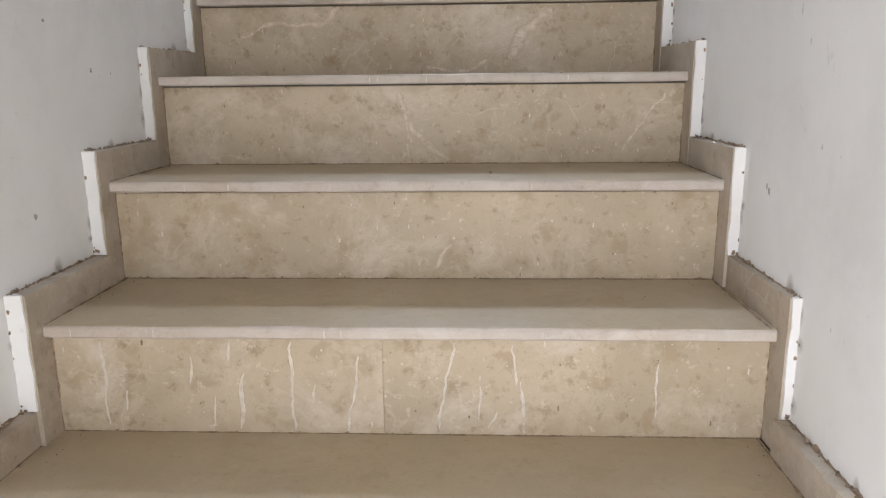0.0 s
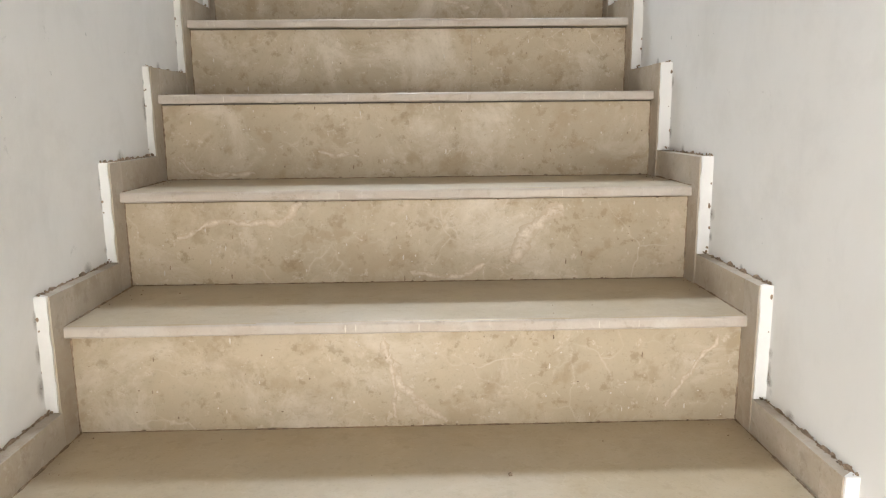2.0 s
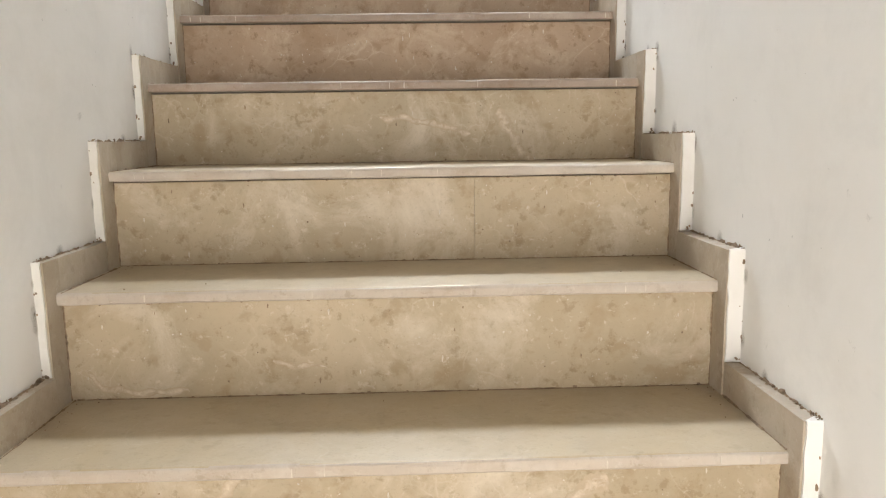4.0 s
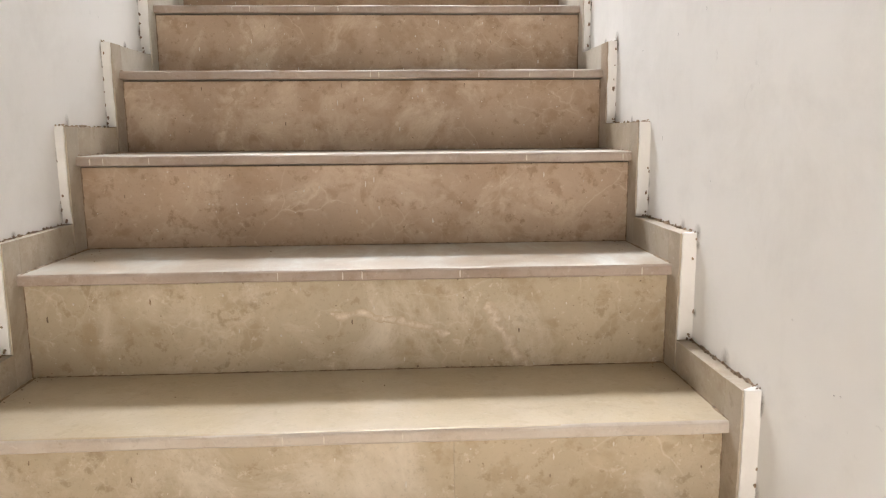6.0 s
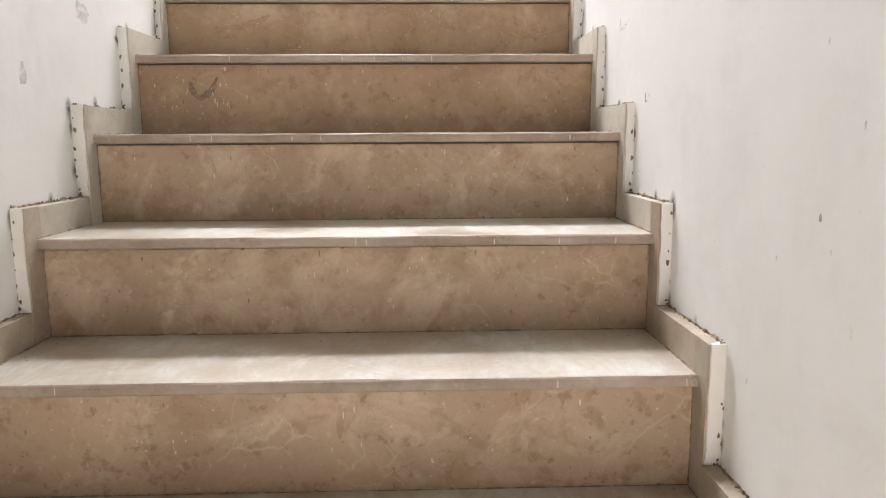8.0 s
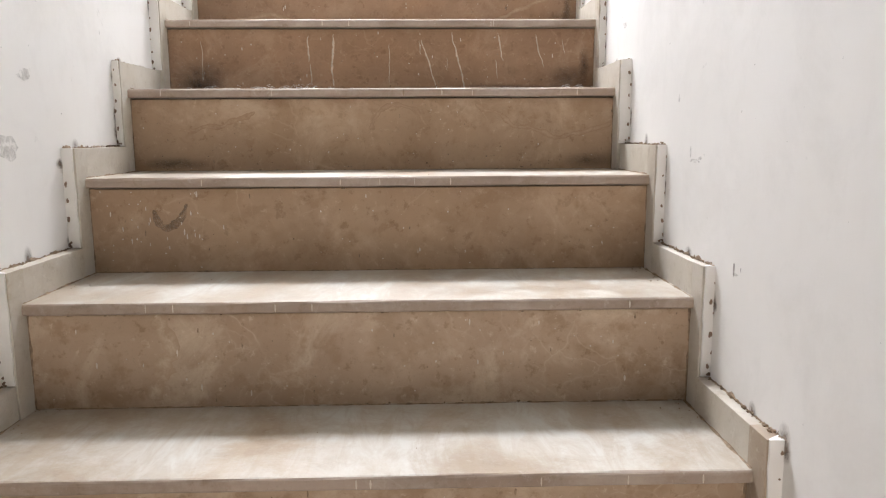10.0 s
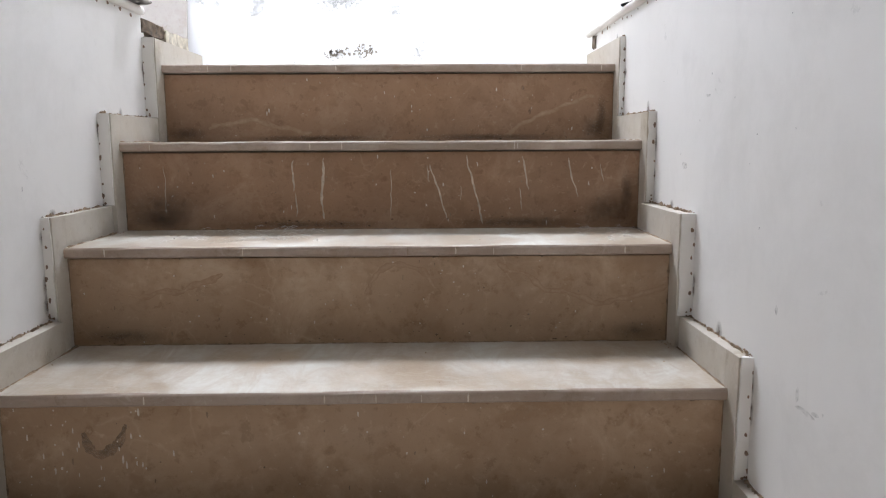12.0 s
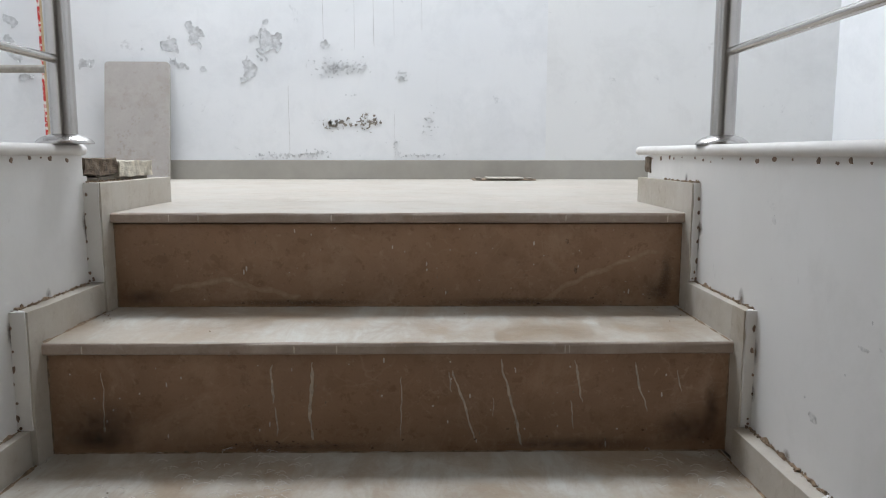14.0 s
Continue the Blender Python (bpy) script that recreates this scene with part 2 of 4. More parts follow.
def soft_patch(name, colour, high, scale, across="X"):
    """A patch whose cover is cloudy and fades out towards its own rim."""
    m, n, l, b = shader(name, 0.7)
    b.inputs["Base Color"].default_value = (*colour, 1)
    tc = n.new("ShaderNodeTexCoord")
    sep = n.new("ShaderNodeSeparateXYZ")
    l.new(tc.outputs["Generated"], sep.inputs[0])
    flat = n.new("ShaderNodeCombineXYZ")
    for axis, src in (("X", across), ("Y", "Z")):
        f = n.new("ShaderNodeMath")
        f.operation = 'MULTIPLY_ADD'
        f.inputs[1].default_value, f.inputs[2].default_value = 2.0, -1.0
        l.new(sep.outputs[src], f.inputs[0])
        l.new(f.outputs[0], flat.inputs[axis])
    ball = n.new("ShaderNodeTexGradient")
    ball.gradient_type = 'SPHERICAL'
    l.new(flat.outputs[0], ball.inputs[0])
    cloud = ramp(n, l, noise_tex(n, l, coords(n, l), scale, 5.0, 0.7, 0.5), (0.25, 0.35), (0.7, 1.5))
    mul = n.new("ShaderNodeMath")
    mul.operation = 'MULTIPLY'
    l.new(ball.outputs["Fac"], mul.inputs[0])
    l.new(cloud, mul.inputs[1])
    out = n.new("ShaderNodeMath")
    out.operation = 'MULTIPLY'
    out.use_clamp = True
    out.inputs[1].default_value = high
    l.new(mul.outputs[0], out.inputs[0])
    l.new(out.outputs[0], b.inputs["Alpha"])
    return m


M_FOOT_DARK = soft_patch("soft_dark_patch", (0.075, 0.060, 0.048), 0.46, 55.0)
M_SMEAR = soft_patch("brown_smear", (0.25, 0.19, 0.145), 0.75, 90.0, "Y")
M_SMEAR_PALE = soft_patch("pale_brown_smear", (0.36, 0.29, 0.22), 0.5, 90.0, "Y")
M_WOOD = simple("raw_pine", (0.52, 0.40, 0.24), 0.7, spread=0.3, scale=14)


# ---- building blocks ----
def part(name, bm, material, parent=None, label=""):
    """One mesh object from a bmesh, its origin at the middle of its box."""
    me = bpy.data.meshes.new(name)
    c = Vector((0, 0, 0))
    if bm.verts:
        lo = Vector([min(v.co[i] for v in bm.verts) for i in range(3)])
        hi = Vector([max(v.co[i] for v in bm.verts) for i in range(3)])
        c = (lo + hi) / 2
        bmesh.ops.translate(bm, verts=bm.verts, vec=-c)
    bmesh.ops.recalc_face_normals(bm, faces=bm.faces)
    bm.to_mesh(me)
    bm.free()
    me.materials.append(material)
    ob = new(name, me)
    ob.location = c
    if parent is not None:
        ob.parent = parent
        ob.location = c - (parent.matrix_basis.translation if parent.parent is None else parent.parent.matrix_basis.translation + parent.matrix_basis.translation)
    if label:
        ob["label"] = label
    return ob


def empty(name, at, label="", category="", kind="", group=""):
    ob = new(name)
    ob.location = at
    return tagged(ob, label, category, group, kind)


def box(x0, x1, y0, y1, z0, z1, bevel=0.0, bm=None):
    bm = bm or bmesh.new()
    r = bmesh.ops.create_cube(bm, size=1.0)
    for v in r["verts"]:
        v.co = Vector((x0 + (v.co.x + 0.5) * (x1 - x0), y0 + (v.co.y + 0.5) * (y1 - y0), z0 + (v.co.z + 0.5) * (z1 - z0)))
    if bevel:
        bmesh.ops.bevel(bm, geom=list({e for v in r["verts"] for e in v.link_edges}), offset=bevel, segments=2, affect="EDGES", profile=0.5)
    return bm


def extrude_x(profile, xs, jitter=0.0, worn=()):
    """A (y, z) outline drawn along the given x stations; worn outline points wander a little."""
    bm = bmesh.new()
    rings = []
    for x in xs:
        ring = []
        for i, (y, z) in enumerate(profile):
            j = jitter if i in worn else 0.0
            ring.append(bm.verts.new((x, y + random.uniform(-j, j), z + random.uniform(-j, j))))
        rings.append(ring)
    k = len(profile)
    for a, c in zip(rings, rings[1:]):
        for i in range(k):
            bm.faces.new((a[i], a[(i + 1) % k], c[(i + 1) % k], c[i]))
    bm.faces.new(rings[0])
    bm.faces.new(rings[-1])
    return bm


def stations(a, b, step):
    k = max(2, round((b - a) / step))
    return [a + (b - a) * i / k for i in range(k + 1)]


def tube(p, q, r, seg=20, bm=None, caps=True):
    bm = bm or bmesh.new()
    p, q = Vector(p), Vector(q)
    turn = (q - p).to_track_quat("Z", "Y").to_matrix().to_4x4()
    bmesh.ops.create_cone(bm, cap_ends=caps, segments=seg, radius1=r, radius2=r, depth=(q - p).length, matrix=Matrix.Translation((p + q) / 2) @ turn)
    for f in bm.faces:
        f.smooth = len(f.verts) == 4
    for e in bm.edges:
        e.smooth = not any(len(f.verts) > 4 for f in e.link_faces)
    return bm


def blob(centre, u, v, w, ru, rv, thick, points=11, rough=0.35, bm=None):
    """A flat flake with an uneven outline: u and v span it, w is its outward side."""
    bm = bm or bmesh.new()
    centre, u, v, w = Vector(centre), Vector(u), Vector(v), Vector(w)
    top, low = [], []
    turn = random.uniform(0, 6.28)
    waves = [(k, random.uniform(0, 6.28), random.uniform(0.3, 1.0) * rough / k ** 0.5) for k in (1, 2, 3, 5)]
    for i in range(points):
        a = turn + 2 * math.pi * i / points
        s = 1 + sum(w * math.sin(k * a + p) for k, p, w in waves) * 0.7 + random.uniform(-rough, rough) * 0.18
        s = max(0.25, s)
        d = u * (ru * s * math.cos(a)) + v * (rv * s * math.sin(a))
        top.append(bm.verts.new(centre + d * 0.93 + w * thick))
        low.append(bm.verts.new(centre + d))
    bm.faces.new(top)
    for i in range(points):
        bm.faces.new((low[i], low[(i + 1) % points], top[(i + 1) % points], top[i]))
    return bm


# ---- the plan ----
RISE, GOING = 0.185, 0.251          # each step
HALF = 0.548                         # from the middle of the stairs to the skirting
WALL = 0.570                         # to the plaster
LEAD = 0.032                         # skirting ahead of the nosing
SKIRT = 0.0575
FIRST, TOP = -4, 14
FLOOR_UP = 2.592                     # upper landing
# unevenness of the hand-laid steps, in millimetres, from step 1 up
DY = dict(enumerate((-11, -4, 2, 16, 18, 3, -2, -3, -6, -7, 1, 4, -2, 7), 1))
DZ = dict(enumerate((-3, -3, -1, 0, 4, 6, 3, 3, 0, -2, 1, 0, 2, 2), 1))
DX = dict(enumerate((7, 2, 0, -3, -6, -4, -5, -3, 0, 3, 2, -5, 4, 8), 1))


def step_y(k):
    return k * GOING + DY.get(k, 0) / 1000


def step_z(k):
    return k * RISE + DZ.get(k, 0) / 1000


def over(k):
    """How far a nosing stands ahead of its riser."""
    return 0.019 if k < 10 else 0.014


def step_x(k):
    return DX.get(k, 0) / 1000


LOW_Z = step_z(FIRST)
BACK_Y, FAR_Y = -3.6, 5.33            # rear wall of the hall below, back wall of the landing
LEFT_X, RIGHT_X = -3.2, 1.823        # side walls upstairs
PARAPET_TOP, COPING_TOP = 2.7005, 2.7205
WELL_Y = 2.90                        # where the full-height walls beside the stairs end
THICK = 0.15


# ---- setting ----
def setting(name, bm, material, label, category):
    return tagged(part(name, bm, material), label, category, kind="structure")


WALLS = {}
for side, name, end in ((1, "wall_east", 3.82), (-1, "wall_west", 3.488)):
    bm = bmesh.new()
    xs = sorted((side * WALL, side * (WALL + THICK)))
    if side > 0:
        box(*xs, BACK_Y, WELL_Y, LOW_Z - 0.2, ROOF, bm=bm)
    else:                                # with an unseen opening added at the foot for the side fill lamp
        box(*xs, BACK_Y, -2.7, LOW_Z - 0.2, ROOF, bm=bm)
        box(*xs, -2.7, -1.5, 1.36, ROOF, bm=bm)
        box(*xs, -1.5, WELL_Y, LOW_Z - 0.2, ROOF, bm=bm)
    box(*xs, WELL_Y, end, LOW_Z - 0.2, PARAPET_TOP, bm=bm)
    box(*xs, end, 3.8585, LOW_Z - 0.2, FLOOR_UP - 0.001, bm=bm)
    if side < 0:
        box(*xs, end, 3.503, FLOOR_UP - 0.001, 2.662, bm=bm)
    WALLS[side] = setting(name, bm, M_WALL, "white painted plaster stair wall with scuffs and smudges", "wall")
bm = box(LEFT_X, 0.565, FAR_Y, FAR_Y + 0.2, FLOOR_UP - 0.3, ROOF)
wall_north = setting("wall_north", bm, M_WALL_COOL, "white landing wall with peeling, flaking paint", "wall")
bm = box(0.565, RIGHT_X, FAR_Y, FAR_Y + 0.2, FLOOR_UP - 0.3, ROOF)
setting("wall_north_2", bm, M_WALL_DULL, "slightly duller stretch of the landing wall", "wall")
setting("wall_east_2", box(RIGHT_X, RIGHT_X + 0.15, WELL_Y - 0.15, FAR_Y + 0.2, FLOOR_UP - 0.3, ROOF), M_WALL_COOL, "white painted side wall of the landing", "wall")
setting("wall_west_2", box(LEFT_X - 0.15, LEFT_X, WELL_Y - 0.15, FAR_Y + 0.2, FLOOR_UP - 0.3, ROOF), M_WALL_COOL, "white painted side wall of the landing", "wall")
setting("wall_south_2", box(WALL + THICK, RIGHT_X, WELL_Y - 0.15, WELL_Y, FLOOR_UP - 0.3, ROOF), M_WALL_COOL, "white painted wall beside the stairwell", "wall")
setting("wall_south_3", box(LEFT_X, -WALL - THICK, WELL_Y - 0.15, WELL_Y, FLOOR_UP - 0.3, ROOF), M_WALL_COOL, "white painted wall beside the stairwell", "wall")
bm = bmesh.new()
for x0, x1, z0, z1 in ((-0.60, -0.55, LOW_Z, 1.35), (0.55, 0.60, LOW_Z, 1.35), (-0.60, 0.60, 1.35, ROOF)):
    box(x0, x1, BACK_Y - 0.15, BACK_Y, z0, z1, bm=bm)
setting("wall_south", bm, M_WALL, "white painted wall with a doorway at the foot of the stairs", "wall")
# floors and roof
setting("floor", box(-WALL, WALL, BACK_Y - 0.2, step_y(FIRST + 1) + over(FIRST + 1), LOW_Z - 0.2, LOW_Z), M_TREAD, "beige marble floor at the foot of the stairs", "floor")
bm = bmesh.new()
box(LEFT_X, RIGHT_X, 3.860, FAR_Y, FLOOR_UP - 0.25, FLOOR_UP, bm=bm)
box(WALL + THICK, RIGHT_X, WELL_Y, 3.860, FLOOR_UP - 0.25, FLOOR_UP, bm=bm)
box(LEFT_X, -WALL - THICK, WELL_Y, 3.860, FLOOR_UP - 0.25, FLOOR_UP, bm=bm)
landing = setting("floor_2", bm, M_LANDING, "dusty pale marble landing floor", "floor")
bm = bmesh.new()
x0, x1, y0, y1 = SKYLIGHT
for a in ((LEFT_X, RIGHT_X, BACK_Y, y0), (LEFT_X, RIGHT_X, y1, FAR_Y + 0.2), (LEFT_X, x0, y0, y1), (x1, RIGHT_X, y0, y1)):
    box(*a, ROOF, ROOF + 0.15, bm=bm)
setting("ceiling", bm, M_WALL_COOL, "white plaster ceiling with an opening to the sky", "ceiling")
# unseen sloping soffit added over the flight to dim risers, level over its foot
bm = extrude_x([(BACK_Y, 1.60), (-0.75, 1.60), (2.75, 4.15), (2.75, ROOF), (2.60, ROOF), (2.60, 4.25), (-0.80, 1.75), (BACK_Y, 1.75)], (-WALL, WALL))
setting("ceiling_2", bm, M_CONCRETE, "unseen sloping soffit in cement grey, added to dim the risers", "ceiling")

# ---- stairs ----
AX, AY, AZ = (1, 0, 0), (0, 1, 0), (0, 0, 1)
stairs = empty("staircase", (0, 0, 0), "straight flight of worn beige marble steps between white walls", "staircase", "structure")


def tread_profile(y0, y1, z, thick=0.0195, r=0.006):
    front = [(y0 + r - r * math.cos(a), z - r + r * math.sin(a)) for a in (0, math.pi / 6, math.pi / 3, math.pi / 2)]
    low = [(y0 + 0.003, z - thick), (y0, z - thick + 0.003)]
    return [(y1, z), (y1, z - thick)] + low + front


def tread(k, x0, x1):
    y1 = step_y(k + 1) + over(k + 1) + 0.004 if k < TOP else 3.8585
    prof = tread_profile(step_y(k), y1, step_z(k))
    ob = part("tread", extrude_x(prof, stations(x0, x1, 0.06), 0.0005, range(2, len(prof))), M_TREAD if k < 7 else M_TREAD_DUSTY if k < TOP else M_LANDING, stairs)
    ob.data.materials.append(M_NOSING if k < 7 else M_NOSING_SHADED)
    for f in ob.data.polygons:
        if f.normal.y < -0.35:
            f.material_index = 1
    TREADS[k] = ob
    return ob


RISERS, TREADS = {}, {}


def riser(k, x0, x1, bevel=0.0012):
    y = step_y(k) + over(k)
    RISERS[k] = part("riser", box(x0, x1, y, y + 0.02, step_z(k - 1) + 0.001, step_z(k) - 0.0225, bevel), M_RISER if k < 8 else M_RISER_SHADE_TAN if k < 11 else M_RISER_SHADE_MID if k < 13 else M_RISER_SHADE_BROWN, stairs)   # risers darken upward: some browner stone, mostly the dimmer light put in the colour


def skirting(k, side):
    """The upright piece beside a riser, the level piece over its tread, and the painted front edge."""
    x0, x1 = sorted((side * HALF + step_x(k), side * (WALL + 0.004)))
    ya, yb = step_y(k) - LEAD, step_y(k) + over(k)
    za, zb = step_z(k - 1) + SKIRT, step_z(k) + SKIRT
    up = part("skirting_upright", box(x0, x1, ya, yb, step_z(k - 1), zb, 0.0004), M_SKIRT if k < 9 else M_SKIRT_BROWN if k < 10 else M_SKIRT_DUSTY, stairs)
    yc = step_y(k + 1) - LEAD if k < TOP else 3.85
    part("skirting", box(x0, x1, yb, yc, step_z(k), zb - random.uniform(0.0, 0.0012), 0.0004), M_SKIRT if k < 9 else M_SKIRT_DUSTY, stairs)
    xo = side * (WALL + 0.003)
    xi = side * (HALF + 0.003) + step_x(k)
    bm = bmesh.new()
    zs = stations(za + 0.001, zb + 0.001, 0.02)
    rows = []
    for z in zs:
        j = random.uniform(-0.0012, 0.0012)
        j2 = random.uniform(-0.002, 0.002)
        rows.append([bm.verts.new(p) for p in ((xi + j, ya - 0.0035, z), (xo + side * 0.004 + j2, ya - 0.0045, z), (xo + side * 0.004 + j2, ya + 0.02, z), (xi + j, ya + 0.001, z))])
    for a, b in zip(rows, rows[1:]):
        for i in range(4):
            bm.faces.new((a[i], a[(i + 1) % 4], b[(i + 1) % 4], b[i]))
    bm.faces.new(rows[0])
    bm.faces.new(rows[-1])
    part("painted_edge", bm, M_EDGE, up, "whitewashed front edge")
    return up


for k in range(FIRST + 1, TOP + 1):
    w = HALF + 0.004
    dx = step_x(k)
    tread(k, -w + dx, w + dx)
    joint = {1: -0.026, 6: 0.152}.get(k)
    if joint is None:
        riser(k, -w + dx, w + dx)
    else:
        riser(k, -w + dx, joint - 0.0001, 0.0007), riser(k, joint + 0.0001, w + dx, 0.0007)
    skirting(k, -1)
    skirting(k, 1)
part("crack", blob((0.063, step_y(12) - 0.0005, step_z(12) - 0.0105), AX, AZ, (0, -1, 0), 0.0008, 0.0085, 0.0006, 9, 0.4), M_DIRT, TREADS[12], "dark crack across the nosing")
# the cast body under the slabs
bm = bmesh.new()
for k in range(FIRST + 1, TOP + 1):
    y1 = step_y(k + 1) + over(k + 1) + 0.02 if k < TOP else step_y(TOP) + 0.3
    box(-WALL, WALL, step_y(k) + over(k) + 0.018, y1, step_z(k) - 0.35, step_z(k) - 0.018, bm=bm)
part("core", bm, M_CONCRETE, stairs, "rough cement body of the flight")

# ---- parapet copings, railing, landing ----
for side, end in ((1, 3.885), (-1, 3.485)):
    prof = [(side * (WALL - 0.009), PARAPET_TOP + 0.003), (side * (WALL - 0.012), PARAPET_TOP + 0.009), (side * (WALL - 0.010), PARAPET_TOP + 0.016), (side * (WALL - 0.004), COPING_TOP),
            (side * (WALL + THICK + 0.03), COPING_TOP), (side * (WALL + THICK + 0.03), PARAPET_TOP), (side * (WALL - 0.004), PARAPET_TOP)]
    bm = bmesh.new()
    rings = [[bm.verts.new((x + 0.0012 * noise.noise((y * 9, side, 0)), y, z)) for x, z in prof] for y in stations(WELL_Y + 0.001, end, 0.03)]
    for a, b in zip(rings, rings[1:]):
        for i in range(7):
            bm.faces.new((a[i], a[(i + 1) % 7], b[(i + 1) % 7], b[i])).smooth = i in (0, 1, 2, 6)
    bm.faces.new(rings[0])
    bm.faces.new(rings[-1])
    tagged(part("coping", bm, M_COPING), "white marble coping slab with a rounded edge on the parapet", "coping", "parapet copings", "structure")

bm = box(-1.9, RIGHT_X, FAR_Y - 0.012, FAR_Y, FLOOR_UP, FLOOR_UP + 0.083, 0.002)
setting("baseboard", bm, simple("skirting_tile", (0.36, 0.34, 0.30), 0.5, spread=0.1, scale=6), "grey-beige tile skirting along the landing wall", "baseboard")


def railing(side, x, y, rail_z):
    ob = empty("railing", (x, y, COPING_TOP), "stainless steel railing post and bar on the parapet", "railing")
    part("post", tube((x, y, COPING_TOP), (x, y, COPING_TOP + 0.9), 0.0215, 32), M_STEEL, ob)
    bm = bmesh.new()
    rows = []
    for r, z in ((0.047, 0.0), (0.047, 0.002), (0.043, 0.007), (0.035, 0.012), (0.027, 0.015), (0.0216, 0.017)):
        rows.append([bm.verts.new((x + r * math.cos(2 * math.pi * i / 28), y + r * math.sin(2 * math.pi * i / 28), COPING_TOP + z)) for i in range(28)])
    for a, b in zip(rows, rows[1:]):
        for i in range(28):
            bm.faces.new((a[i], a[(i + 1) % 28], b[(i + 1) % 28], b[i])).smooth = True
    part("flange", bm, M_STEEL, ob, "domed steel cover plate")
    for z in (rail_z, rail_z + 0.18, rail_z + 0.36):
        part("rail", tube((x, y - 0.02, z), (x, WELL_Y - 0.02, z), 0.0075, 14), M_STEEL, ob)
    part("handrail", tube((x, y + 0.03, COPING_TOP + 0.9), (x, WELL_Y - 0.02, COPING_TOP + 0.9), 0.024, 24), M_STEEL, ob)
    return ob


railing(1, 0.600, 3.472, 2.884)
railing(-1, -0.567, 3.425, 2.8625)


# ---- wear, dirt and loose things ----


def crumb(bm, at, size):
    r = bmesh.ops.create_icosphere(bm, subdivisions=1, radius=size)
    sx, sy, sz = (random.uniform(0.6, 1.5) for _ in range(3))
    for v in r["verts"]:
        q = v.co * random.uniform(0.7, 1.25)
        v.co = Vector((q.x * sx, q.y * sy, q.z * sz)) + Vector(at)


def dirty_edges(k, side, up):
    """Mortar crumbs along the top of the skirting and dark nicks in its painted edge."""
    worn = 1.0 if k < 9 else 1.35
    zb = step_z(k) + SKIRT
    ya, yc = step_y(k) - LEAD, (step_y(k + 1) - LEAD if k < TOP else step_y(k) + 0.18)
    bm = bmesh.new()
    for _ in range(round(60 * worn)):
        y = ya + (yc - ya) * random.random() ** 1.25
        crumb(bm, (side * (WALL - random.uniform(0.0, 0.006)), y, zb + random.uniform(-0.001, 0.0025)), random.choice((0.0008, 0.0012, 0.0016, 0.0024)))
    for _ in range(7):                     # the lump at the tip
        crumb(bm, (side * (WALL - random.uniform(0.0, 0.008)), ya + random.uniform(0, 0.03), zb + random.uniform(0, 0.005)), random.uniform(0.0008, 0.0024))
    ys, last = stations(ya + 0.001, yc - 0.002, 0.005), None
    for y in ys:
        h = max(0.0, noise.noise((y * 38, side * 5.0, k)) * 0.0095 + noise.noise((y * 150, side, k)) * 0.003 + 0.0006)
        w = 0.003 + 0.4 * h
        ring = [bm.verts.new(p) for p in ((side * (WALL - w), y, zb - 0.0005), (side * (WALL - w * 0.6), y, zb + h * 0.7), (side * (WALL + 0.001), y, zb + h), (side * (WALL + 0.001), y, zb - 0.0005))]
        if last:
            for q in range(3):
                bm.faces.new((last[q], last[q + 1], ring[q + 1], ring[q]))
        last = ring
    tagged(part("mortar_crumbs", bm, M_DIRT, up, "dark crumbs of mortar along the top edge"), kind="stuff")
    bm = bmesh.new()
    count = random.randint(2, 4) if k < 9 else random.randint(5, 6)
    for i in range(count):
        z = random.uniform(step_z(k - 1) + SKIRT + 0.004, zb - 0.004)
        s = random.uniform(0.0009, 0.0026)
        if k > 8:
            z = step_z(k - 1) + SKIRT + (i + 0.5 + random.uniform(-0.2, 0.2)) * (RISE - 0.01) / count
            s = random.uniform(0.0013, 0.0032)
        blob((side * (WALL + random.uniform(-0.006, 0.001)), ya - 0.0046, z), AX, AZ, (0, -1, 0), s, s * random.uniform(1.0, 2.2), 0.0008, 8, 0.4, bm)
    for _ in range(3):
        s = random.uniform(0.0014, 0.003)
        blob((side * (WALL - random.uniform(0.0, 0.010)), ya - 0.0046, step_z(k - 1) + SKIRT + random.uniform(0.001, 0.01)), AX, AZ, (0, -1, 0), s, s, 0.0009, 8, 0.4, bm)
    tagged(part("paint_nicks", bm, M_DIRT if k < 8 else M_RUST, up, "dark nicks in the paint"), kind="stuff")


def smudges(k, side):
    """Soft brown smears on the wall paint beside the upper skirting."""
    for i in range(4):
        y = step_y(k) - LEAD + random.uniform(-0.012, 0.004) if i < 3 else step_y(k) + random.uniform(0.0, 0.15)
        z = step_z(k - 1) + SKIRT + random.uniform(0.01, RISE) if i < 3 else step_z(k) + SKIRT + 0.004
        w, h = random.uniform(0.008, 0.018), random.uniform(0.008, 0.026)
        x = side * (WALL - 0.0006 - 0.0003 * i)
        bm = bmesh.new()
        pts = [(x, y - w, z - h), (x, y + w, z - h), (x, y + w, z + h), (x, y - w, z + h)]
        bm.faces.new([bm.verts.new(p) for p in (pts if side < 0 else pts[::-1])])
        part("smudge", bm, M_SMEAR if k > 8 else M_SMEAR_PALE, WALLS[side], "soft brown smear on the paint")


